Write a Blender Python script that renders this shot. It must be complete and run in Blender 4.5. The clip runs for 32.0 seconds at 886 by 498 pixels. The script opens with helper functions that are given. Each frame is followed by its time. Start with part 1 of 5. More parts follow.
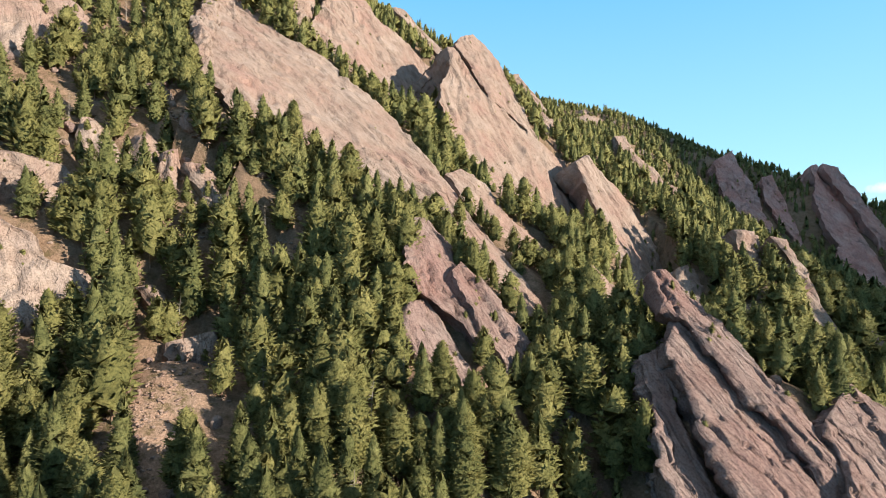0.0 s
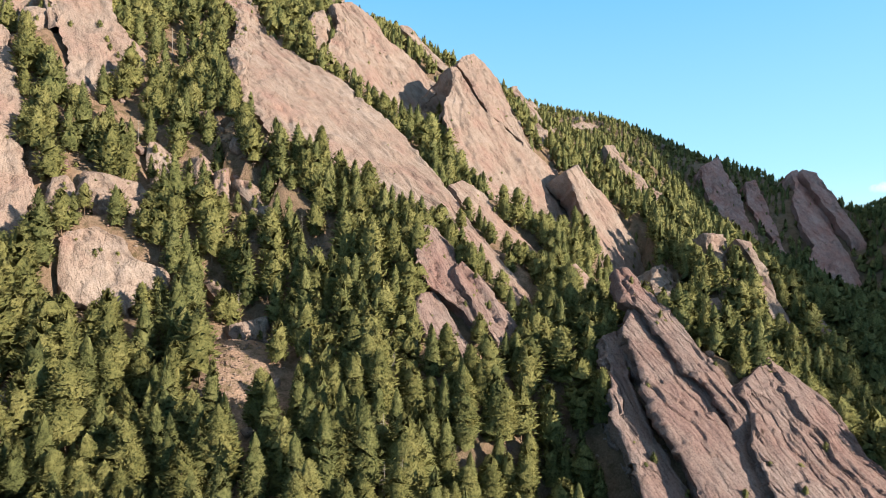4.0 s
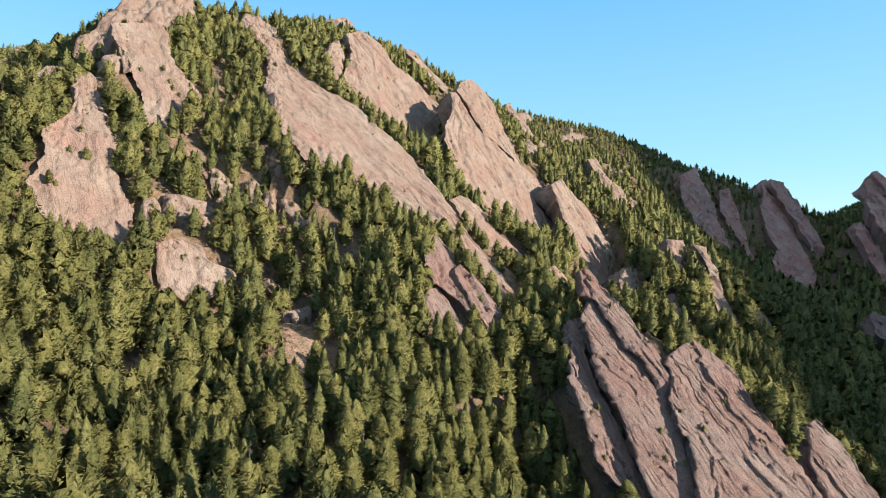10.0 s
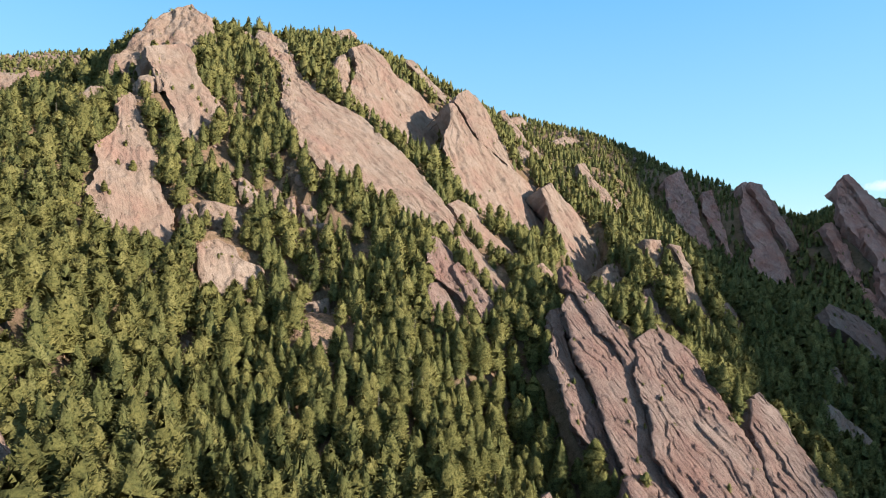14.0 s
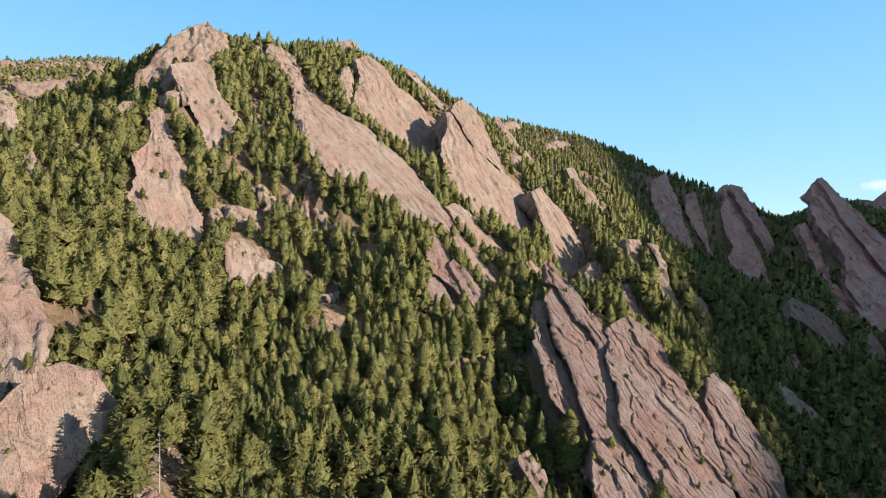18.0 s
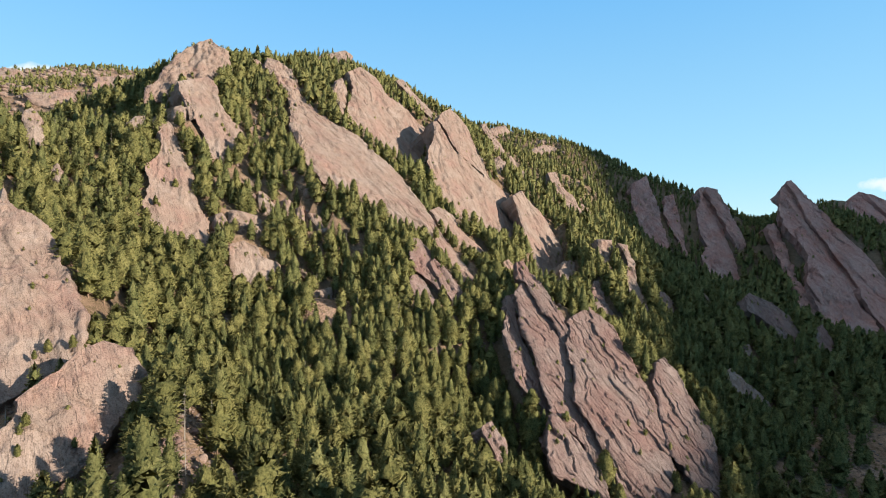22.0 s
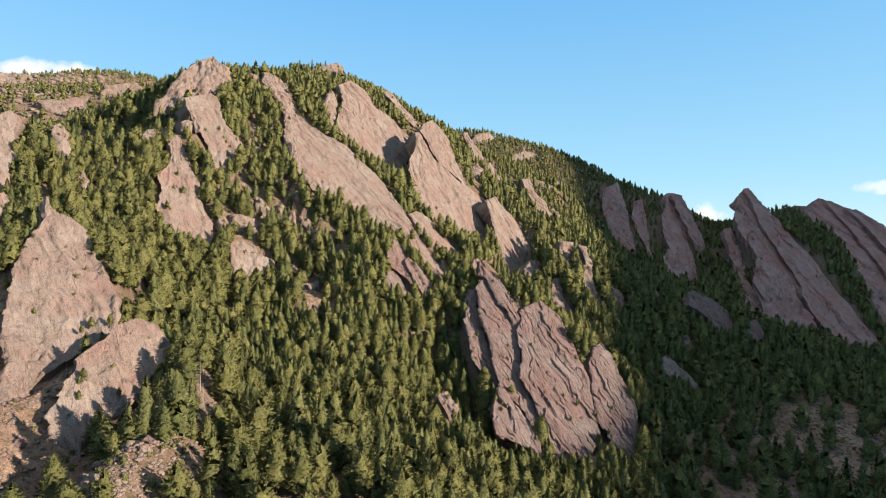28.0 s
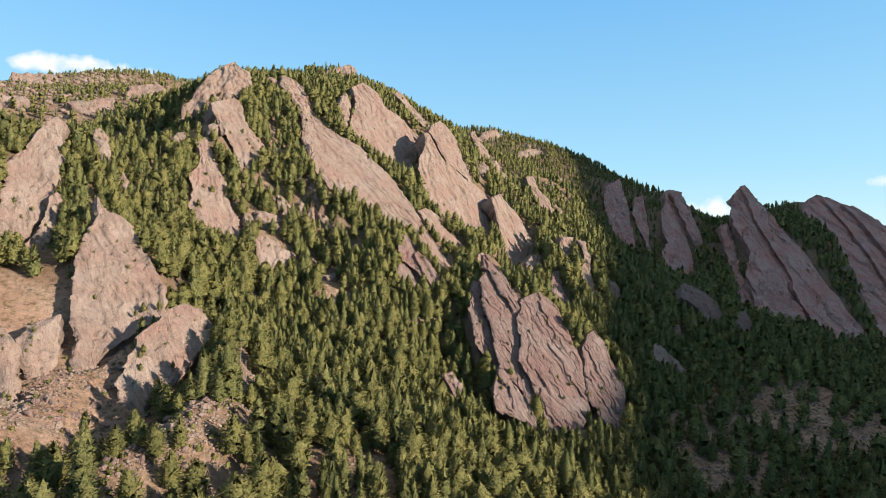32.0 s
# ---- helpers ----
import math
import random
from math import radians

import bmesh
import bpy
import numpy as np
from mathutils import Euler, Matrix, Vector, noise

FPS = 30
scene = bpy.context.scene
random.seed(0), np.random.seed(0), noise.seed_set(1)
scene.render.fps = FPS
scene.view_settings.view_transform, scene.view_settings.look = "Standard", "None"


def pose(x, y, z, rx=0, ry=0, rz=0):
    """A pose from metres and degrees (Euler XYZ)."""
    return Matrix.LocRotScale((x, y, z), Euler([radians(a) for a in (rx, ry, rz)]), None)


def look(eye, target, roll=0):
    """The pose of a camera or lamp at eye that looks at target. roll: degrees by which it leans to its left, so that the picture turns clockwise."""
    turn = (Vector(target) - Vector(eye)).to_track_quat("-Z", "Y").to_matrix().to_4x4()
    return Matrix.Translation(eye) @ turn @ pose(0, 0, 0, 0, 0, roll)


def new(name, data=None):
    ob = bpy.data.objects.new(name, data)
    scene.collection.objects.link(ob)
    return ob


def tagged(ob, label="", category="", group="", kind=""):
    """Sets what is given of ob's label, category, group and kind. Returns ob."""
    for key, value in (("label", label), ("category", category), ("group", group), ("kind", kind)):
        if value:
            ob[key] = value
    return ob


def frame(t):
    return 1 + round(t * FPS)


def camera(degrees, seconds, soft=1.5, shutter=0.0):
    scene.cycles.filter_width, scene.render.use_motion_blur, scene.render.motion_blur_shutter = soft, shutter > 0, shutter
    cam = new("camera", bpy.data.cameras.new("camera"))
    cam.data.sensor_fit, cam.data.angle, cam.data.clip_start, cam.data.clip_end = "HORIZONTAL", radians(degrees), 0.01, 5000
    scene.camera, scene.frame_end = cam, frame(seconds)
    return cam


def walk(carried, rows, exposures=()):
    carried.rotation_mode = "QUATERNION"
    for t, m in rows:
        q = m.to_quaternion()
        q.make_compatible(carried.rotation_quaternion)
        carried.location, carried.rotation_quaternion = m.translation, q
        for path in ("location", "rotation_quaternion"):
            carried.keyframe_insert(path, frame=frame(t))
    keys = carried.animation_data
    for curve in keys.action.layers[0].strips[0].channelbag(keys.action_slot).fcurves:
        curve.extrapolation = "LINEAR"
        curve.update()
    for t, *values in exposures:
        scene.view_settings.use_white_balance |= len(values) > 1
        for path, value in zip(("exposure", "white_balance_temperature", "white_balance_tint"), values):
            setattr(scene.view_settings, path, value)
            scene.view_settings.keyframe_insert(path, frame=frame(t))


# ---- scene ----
cam = camera(75.0, 32.0, soft=0.9)
METRES, EYE, TILT, LEAN, TURN = 400.0, 200.0, 0.0, 0.0, 0.0
ROWS = [
    (0.0, 0.0, 0.0, 0.0, 0.0, 0.0, -0.0),
    (0.5, -0.0005, -0.0156, 0.0002, 0.06, 0.03, 0.02),
    (1.0, -0.0007, -0.0312, 0.0005, 0.11, 0.05, 0.01),
    (1.5, -0.0011, -0.0468, 0.0004, 0.14, 0.06, -0.05),
    (2.0, -0.0014, -0.0625, 0.0008, 0.18, 0.01, -0.01),
    (2.5, -0.0016, -0.0782, 0.0013, 0.21, -0.02, -0.0),
    (3.0, -0.0018, -0.0938, 0.0018, 0.24, -0.03, 0.02),
    (3.5, -0.0018, -0.1092, 0.0023, 0.26, -0.04, 0.01),
    (5.5, -0.003, -0.1711, 0.0047, 0.23, -0.06, -0.07),
    (6.0, -0.0034, -0.1864, 0.0053, 0.24, -0.05, -0.08),
    (6.5, -0.0038, -0.2018, 0.0061, 0.23, -0.06, -0.06),
    (7.0, -0.0043, -0.2172, 0.0067, 0.23, -0.04, -0.06),
    (7.5, -0.0045, -0.2328, 0.0077, 0.23, -0.05, -0.05),
    (8.0, -0.0051, -0.2481, 0.0083, 0.2, -0.01, -0.04),
    (8.5, -0.0056, -0.2636, 0.0089, 0.18, 0.0, -0.05),
    (9.0, -0.0058, -0.2791, 0.0098, 0.17, 0.0, -0.05),
    (9.5, -0.0062, -0.2948, 0.0106, 0.14, -0.03, -0.07),
    (10.0, -0.0064, -0.3105, 0.0115, 0.13, -0.07, -0.11),
    (10.5, -0.0072, -0.3259, 0.0114, 0.09, -0.07, -0.08),
    (11.0, -0.0076, -0.3414, 0.0122, 0.08, -0.1, -0.08),
    (11.5, -0.008, -0.357, 0.0123, 0.08, -0.1, -0.04),
    (12.0, -0.0087, -0.3727, 0.0128, 0.04, -0.16, -0.05),
    (12.5, -0.0088, -0.3884, 0.0131, 0.01, -0.2, -0.01),
    (13.0, -0.0094, -0.4042, 0.0136, -0.05, -0.22, -0.07),
    (13.5, -0.0096, -0.4199, 0.0137, -0.08, -0.25, -0.09),
    (14.0, -0.0101, -0.4355, 0.0138, -0.12, -0.26, -0.07),
    (14.5, -0.0106, -0.4512, 0.014, -0.15, -0.29, -0.07),
    (16.5, -0.0117, -0.5125, 0.0136, -0.32, -0.33, -0.1),
    (17.0, -0.012, -0.528, 0.0137, -0.35, -0.35, -0.11),
    (17.5, -0.0112, -0.5438, 0.0137, -0.35, -0.35, -0.08),
    (18.0, -0.0099, -0.5593, 0.0135, -0.37, -0.33, -0.05),
    (18.5, -0.0077, -0.5746, 0.0135, -0.38, -0.32, -0.02),
    (19.0, -0.0049, -0.5901, 0.0135, -0.38, -0.33, -0.02),
    (19.5, -0.0014, -0.6055, 0.0134, -0.39, -0.33, 0.01),
    (20.0, 0.0024, -0.6209, 0.0135, -0.4, -0.33, 0.01),
    (20.5, 0.0071, -0.6363, 0.0136, -0.42, -0.32, 0.03),
    (21.0, 0.0131, -0.6516, 0.0138, -0.43, -0.32, 0.04),
    (21.5, 0.0192, -0.667, 0.0141, -0.48, -0.33, 0.05),
    (22.0, 0.0246, -0.6824, 0.0144, -0.5, -0.32, 0.13),
    (22.5, 0.0295, -0.698, 0.0149, -0.53, -0.32, 0.05),
    (23.0, 0.0342, -0.7136, 0.0154, -0.58, -0.33, -0.02),
    (23.5, 0.0384, -0.729, 0.0159, -0.62, -0.34, -0.04),
    (24.0, 0.0429, -0.7445, 0.0164, -0.64, -0.34, -0.04),
    (24.5, 0.0477, -0.76, 0.0165, -0.66, -0.34, -0.03),
    (25.0, 0.0531, -0.7755, 0.0168, -0.68, -0.36, -0.03),
    (25.5, 0.0587, -0.7908, 0.017, -0.73, -0.36, -0.04),
    (27.5, 0.0754, -0.8525, 0.018, -0.95, -0.37, -0.3),
    (28.0, 0.0781, -0.8679, 0.0181, -0.91, -0.42, -0.37),
    (28.5, 0.0797, -0.8829, 0.0186, -0.86, -0.59, -0.44),
    (29.0, 0.0807, -0.8974, 0.0193, -0.77, -0.77, -0.54),
    (29.5, 0.0812, -0.9118, 0.02, -0.64, -0.86, -0.57),
    (30.0, 0.0815, -0.9263, 0.0204, -0.5, -0.93, -0.56),
    (30.5, 0.0816, -0.941, 0.0208, -0.37, -0.99, -0.55),
    (31.0, 0.0816, -0.956, 0.0213, -0.25, -1.02, -0.54),
    (31.5, 0.0815, -0.9711, 0.0216, -0.15, -1.05, -0.53),
    (32.0, 0.0811, -0.9863, 0.0221, -0.05, -1.07, -0.53),
]
walk(cam, [(t, pose(0, 0, EYE, TILT, LEAN, TURN) @ pose(METRES * x, METRES * y, METRES * z, 90 + pitch, roll, yaw)) for t, x, y, z, yaw, pitch, roll in ROWS],
     exposures=[(0.0, 1.37, 6500, 2), (12.0, 1.23, 6500, 2), (32.0, 1.07, 6640, 4.5)])

# ---- sky and sun ----
SUN_DIR = Vector((0.87, -0.40, 0.29)).normalized()
world = bpy.data.worlds.new("sky")
scene.world = world
world.use_nodes = True
wn, wl = world.node_tree.nodes, world.node_tree.links
sky = wn.new("ShaderNodeTexSky")
sky.sky_type, sky.sun_disc = "NISHITA", False
sky.sun_elevation = math.asin(SUN_DIR.z)
sky.sun_rotation = math.atan2(SUN_DIR.x, SUN_DIR.y)
sky.altitude, sky.air_density, sky.dust_density, sky.ozone_density = 2000, 1.0, 0.0, 1.4
wn["Background"].inputs["Strength"].default_value = 0.105
coord = wn.new("ShaderNodeTexCoord")
height = wn.new("ShaderNodeSeparateXYZ")
wl.new(coord.outputs["Generated"], height.inputs[0])
clear = wn.new("ShaderNodeValToRGB")
for e, (at, c) in zip((clear.color_ramp.elements[0], clear.color_ramp.elements[1], clear.color_ramp.elements.new(0.12), clear.color_ramp.elements.new(0.40), clear.color_ramp.elements.new(0.62)),
                      ((0.0, (0.57, 0.83, 0.98)), (1.0, (0.03, 0.14, 0.42)), (0.12, (0.40, 0.755, 1.04)), (0.40, (0.195, 0.56, 1.06)), (0.62, (0.07, 0.30, 0.64)))):
    e.position, e.color = at, (*c, 1)
wl.new(height.outputs["Z"], clear.inputs[0])
lift = wn.new("ShaderNodeVectorMath")
lift.operation = "SCALE"
lift.inputs["Scale"].default_value = 4.5
wl.new(clear.outputs[0], lift.inputs[0])
tone = wn.new("ShaderNodeMix")
tone.data_type = "RGBA"
tone.inputs[0].default_value = 0.8
wl.new(sky.outputs[0], tone.inputs[6])
wl.new(lift.outputs[0], tone.inputs[7])


def cloud(colour, azimuth, height, wide, high, seed, thick=1.0):
    """A small fair-weather cloud low over the horizon, drawn into the sky."""
    a, e = radians(azimuth), radians(height)
    mid = Vector((math.sin(a) * math.cos(e), math.cos(a) * math.cos(e), math.sin(e)))
    side = Vector((math.cos(a), -math.sin(a), 0))
    up = side.cross(mid) * -1
    tc = wn.new("ShaderNodeTexCoord")
    dots = []
    for axis_v, size in ((side, wide), (up if up.z > 0 else -up, high)):
        d = wn.new("ShaderNodeVectorMath")
        d.operation = "DOT_PRODUCT"
        wl.new(tc.outputs["Generated"], d.inputs[0])
        d.inputs[1].default_value = axis_v
        m = wn.new("ShaderNodeMath")
        m.operation = "MULTIPLY"
        m.inputs[1].default_value = 1 / radians(size)
        wl.new(d.outputs["Value"], m.inputs[0])
        dots.append(m.outputs[0])
    sq = []
    for o in dots:
        m = wn.new("ShaderNodeMath")
        m.operation = "POWER"
        m.inputs[1].default_value = 2
        ab = wn.new("ShaderNodeMath")
        ab.operation = "ABSOLUTE"
        wl.new(o, ab.inputs[0])
        wl.new(ab.outputs[0], m.inputs[0])
        sq.append(m.outputs[0])
    s = wn.new("ShaderNodeMath")
    wl.new(sq[0], s.inputs[0])
    wl.new(sq[1], s.inputs[1])
    front = wn.new("ShaderNodeVectorMath")
    front.operation = "DOT_PRODUCT"
    wl.new(tc.outputs["Generated"], front.inputs[0])
    front.inputs[1].default_value = mid
    ahead = wn.new("ShaderNodeMath")
    ahead.operation = "GREATER_THAN"
    ahead.inputs[1].default_value = 0.5
    wl.new(front.outputs["Value"], ahead.inputs[0])
    n = wn.new("ShaderNodeTexNoise")
    n.inputs["Scale"].default_value, n.inputs["Detail"].default_value = 26 + seed, 6
    wl.new(tc.outputs["Generated"], n.inputs["Vector"])
    t = wn.new("ShaderNodeMath")
    t.operation = "MULTIPLY_ADD"
    t.inputs[1].default_value = 2.6
    wl.new(n.outputs["Fac"], t.inputs[0])
    wl.new(s.outputs[0], t.inputs[2])
    r = wn.new("ShaderNodeMapRange")
    r.inputs["From Min"].default_value, r.inputs["From Max"].default_value = 1.85, 1.35
    wl.new(t.outputs[0], r.inputs["Value"])
    k = wn.new("ShaderNodeMath")
    k.operation = "MULTIPLY"
    r.inputs["To Max"].default_value = thick
    wl.new(r.outputs[0], k.inputs[0])
    wl.new(ahead.outputs[0], k.inputs[1])
    mx = wn.new("ShaderNodeMix")
    mx.data_type = "RGBA"
    wl.new(k.outputs[0], mx.inputs[0])
    wl.new(colour, mx.inputs[6])
    mx.inputs[7].default_value = (4.6, 4.7, 4.9, 1)
    return mx.outputs[2]


painted = cloud(tone.outputs[2], -31, 13.7, 7.5, 1.3, 0)
painted = cloud(painted, 24.5, 3.0, 4.0, 1.3, 3)
painted = cloud(painted, 38.2, 4.7, 3.6, 0.8, 5, 0.75)
wl.new(painted, wn["Background"].inputs["Color"])

sun = new("sun", bpy.data.lights.new("sun", "SUN"))
sun.data.energy, sun.data.angle, sun.data.color = 5.12, radians(0.6), (1.0, 0.864, 0.748)
sun.matrix_world = look(SUN_DIR * 1500, (0, 0, 0))


# ---- numeric noise ----
def lattice(ix, iy, iz, seed):
    h = (ix.astype(np.uint32) * np.uint32(374761393) + iy.astype(np.uint32) * np.uint32(668265263)
         + iz.astype(np.uint32) * np.uint32(2147483647) + np.uint32(seed * 974711 % 4294967295))
    h = (h ^ (h >> np.uint32(13))) * np.uint32(1274126177)
    h = h ^ (h >> np.uint32(16))
    return h.astype(np.float64) / 4294967295.0


def vnoise(p, seed=0):
    """Smooth value noise, -1 to 1, for an array of points."""
    i = np.floor(p).astype(np.int64)
    f = p - i
    f = f * f * (3 - 2 * f)
    out = 0.0
    for dx in (0, 1):
        for dy in (0, 1):
            for dz in (0, 1):
                w = ((f[:, 0] if dx else 1 - f[:, 0]) * (f[:, 1] if dy else 1 - f[:, 1]) * (f[:, 2] if dz else 1 - f[:, 2]))
                out = out + w * lattice(i[:, 0] + dx, i[:, 1] + dy, i[:, 2] + dz, seed)
    return out * 2 - 1


def fbm(p, octaves=4, seed=0, gain=0.5):
    total, amp = 0.0, 1.0
    for k in range(octaves):
        total = total + amp * vnoise(p * 2.0 ** k, seed + k * 17)
        amp *= gain
    return total


def smoothstep(a, b, x):
    t = np.clip((x - a) / (b - a), 0, 1)
    return t * t * (3 - 2 * t)


def mesh_of(name, verts, faces, material, smooth=False, facing=None):
    """A mesh from arrays; faces all triangles or all quads; facing: the normals of soft foliage."""
    me = bpy.data.meshes.new(name)
    verts, faces = np.asarray(verts, np.float32), np.asarray(faces, np.int32)
    n, k = faces.shape
    me.vertices.add(len(verts))
    me.vertices.foreach_set("co", verts.ravel())
    me.loops.add(n * k)
    me.loops.foreach_set("vertex_index", faces.ravel())
    me.polygons.add(n)
    me.polygons.foreach_set("loop_start", np.arange(0, n * k, k, dtype=np.int32))
    me.polygons.foreach_set("loop_total", np.full(n, k, np.int32))
    if smooth or facing is not None:
        me.polygons.foreach_set("use_smooth", np.ones(n, bool))
    me.update(calc_edges=True)
    if facing is not None:
        me.attributes.new("custom_normal", "FLOAT_VECTOR", "POINT").data.foreach_set("vector", facing.astype(np.float32).ravel())
    me.materials.append(material)
    return me


def part(name, me, parent, label=""):
    ob = new(name, me)
    ob.parent = parent
    return tagged(ob, label)


# ---- materials ----
def material(name):
    m = bpy.data.materials.new(name)
    m.use_nodes = True
    t = m.node_tree
    return m, t.nodes, t.links, t.nodes["Principled BSDF"]


def ramp(nodes, stops):
    r = nodes.new("ShaderNodeValToRGB")
    while len(r.color_ramp.elements) < len(stops):
        r.color_ramp.elements.new(0.5)
    for e, (at, c) in zip(r.color_ramp.elements, stops):
        e.position, e.color = at, (*c, 1)
    return r


def noise_node(nodes, links, coord, scale, detail=5, rough=0.55, distort=0.0):
    n = nodes.new("ShaderNodeTexNoise")
    n.inputs["Scale"].default_value, n.inputs["Detail"].default_value = scale, detail
    n.inputs["Roughness"].default_value, n.inputs["Distortion"].default_value = rough, distort
    links.new(coord, n.inputs["Vector"])
    return n


def mix(nodes, links, fac, a, b, mode="MIX"):
    m = nodes.new("ShaderNodeMix")
    m.data_type, m.blend_type = "RGBA", mode
    for sock, val in ((m.inputs[0], fac), (m.inputs[6], a), (m.inputs[7], b)):
        if isinstance(val, (int, float)):
            sock.default_value = val
        elif isinstance(val, tuple):
            sock.default_value = (*val, 1)
        else:
            links.new(val, sock)
    return m.outputs[2]


def bedding_rotation():
    """Turns world axes so that local z runs along the beds' normal."""
    return Vector((0.513, -0.537, 0.67)).to_track_quat("Z", "Y").to_euler()


def rock_material(name, base, pale, red, grey, crack=0.5, layer=(0.05, 0.014, 0.05), seam_dark=0.24, relief_m=0.42):
    m, nodes, links, b = material(name)
    geo = nodes.new("ShaderNodeNewGeometry")
    mp = nodes.new("ShaderNodeMapping")
    mp.vector_type = "TEXTURE"
    mp.inputs["Rotation"].default_value = bedding_rotation()
    links.new(geo.outputs["Position"], mp.inputs["Vector"])
    big = noise_node(nodes, links, geo.outputs["Position"], 0.035, 4, 0.6)
    mid = noise_node(nodes, links, geo.outputs["Position"], 0.22, 6, 0.65)
    fine = noise_node(nodes, links, geo.outputs["Position"], 1.6, 6, 0.7)
    st = nodes.new("ShaderNodeMapping")
    st.inputs["Scale"].default_value = (0.5, 0.06, 0.9)
    links.new(mp.outputs[0], st.inputs["Vector"])
    streak = noise_node(nodes, links, st.outputs[0], 0.8, 6, 0.7, 0.6)
    c1 = ramp(nodes, [(0.30, red), (0.50, base), (0.68, pale)])
    links.new(big.outputs["Fac"], c1.inputs[0])
    c2 = ramp(nodes, [(0.32, (0.84, 0.81, 0.80)), (0.5, (1, 1, 1)), (0.72, (1.1, 1.1, 1.08))])
    links.new(mid.outputs["Fac"], c2.inputs[0])
    col = mix(nodes, links, 1.0, c1.outputs[0], c2.outputs[0], "MULTIPLY")
    lich = ramp(nodes, [(0.52, (0, 0, 0)), (0.66, (1, 1, 1))])
    links.new(streak.outputs["Fac"], lich.inputs[0])
    sc = nodes.new("ShaderNodeMath")
    sc.operation = "MULTIPLY"
    sc.inputs[1].default_value = 0.32
    links.new(lich.outputs[0], sc.inputs[0])
    col = mix(nodes, links, sc.outputs[0], col, grey)
    c3 = ramp(nodes, [(0.36, (0.58, 0.56, 0.55)), (0.5, (1, 1, 1)), (0.7, (1.16, 1.16, 1.16))])
    links.new(fine.outputs["Fac"], c3.inputs[0])
    col = mix(nodes, links, 1.0, col, c3.outputs[0], "MULTIPLY")
    dk = ramp(nodes, [(0.28, (0.35, 0.33, 0.33)), (0.37, (1, 1, 1))])
    links.new(streak.outputs["Fac"], dk.inputs[0])
    col = mix(nodes, links, crack, col, mix(nodes, links, 1.0, col, dk.outputs[0], "MULTIPLY"))
    jm = nodes.new("ShaderNodeMapping")
    jm.inputs["Scale"].default_value = (0.16, 0.022, 0.16)
    links.new(mp.outputs[0], jm.inputs["Vector"])
    jn = noise_node(nodes, links, jm.outputs[0], 1.0, 5, 0.62, 0.3)
    joint = ramp(nodes, [(0.480, (1, 1, 1)), (0.497, (0, 0, 0)), (0.503, (0, 0, 0)), (0.512, (1, 1, 1))])
    links.new(jn.outputs["Fac"], joint.inputs[0])
    col = mix(nodes, links, 0.25 * crack, col, mix(nodes, links, 1.0, col, joint.outputs[0], "MULTIPLY"))
    # thin overlapping layers, broken off along ragged edges
    lm = nodes.new("ShaderNodeMapping")
    lm.inputs["Scale"].default_value = layer
    links.new(mp.outputs[0], lm.inputs["Vector"])
    ln = noise_node(nodes, links, lm.outputs[0], 1.0, 7, 0.62, 0.25)
    many = nodes.new("ShaderNodeMath")
    many.operation = "MULTIPLY"
    many.inputs[1].default_value = 11.0
    links.new(ln.outputs["Fac"], many.inputs[0])
    fract = nodes.new("ShaderNodeMath")
    fract.operation = "FRACT"
    links.new(many.outputs[0], fract.inputs[0])
    saw = ramp(nodes, [(0.0, (0, 0, 0)), (0.90, (1, 1, 1)), (1.0, (0, 0, 0))])
    links.new(fract.outputs[0], saw.inputs[0])
    # colour turns darker along the edges of the layers
    seam = ramp(nodes, [(0.0, (0.36, 0.33, 0.32)), (0.06, (1, 1, 1)), (0.95, (1, 1, 1)), (1.0, (0.22, 0.20, 0.20))])
    links.new(fract.outputs[0], seam.inputs[0])
    col = mix(nodes, links, seam_dark, col, mix(nodes, links, 1.0, col, seam.outputs[0], "MULTIPLY"))
    links.new(col, b.inputs["Base Color"])
    b.inputs["Roughness"].default_value = 0.92
    b.inputs["Specular IOR Level"].default_value = 0.2
    h = nodes.new("ShaderNodeMath")
    h.operation = "MULTIPLY_ADD"
    h.inputs[1].default_value = 0.4
    links.new(streak.outputs["Fac"], h.inputs[0])
    links.new(mid.outputs["Fac"], h.inputs[2])
    h2 = nodes.new("ShaderNodeMath")
    h2.operation = "MULTIPLY_ADD"
    h2.inputs[1].default_value = 0.35
    links.new(fine.outputs["Fac"], h2.inputs[0])
    links.new(h.outputs[0], h2.inputs[2])
    h3 = nodes.new("ShaderNodeMath")
    h3.operation = "MULTIPLY_ADD"
    h3.inputs[1].default_value = 0.12
    links.new(joint.outputs[0], h3.inputs[0])
    links.new(h2.outputs[0], h3.inputs[2])
    h4 = nodes.new("ShaderNodeMath")
    h4.operation = "MULTIPLY_ADD"
    h4.inputs[1].default_value = relief_m
    links.new(saw.outputs[0], h4.inputs[0])
    links.new(h3.outputs[0], h4.inputs[2])
    bump = nodes.new("ShaderNodeBump")
    bump.inputs["Strength"].default_value, bump.inputs["Distance"].default_value = 1.0, 0.9
    links.new(h4.outputs[0], bump.inputs["Height"])
    links.new(bump.outputs[0], b.inputs["Normal"])
    return m


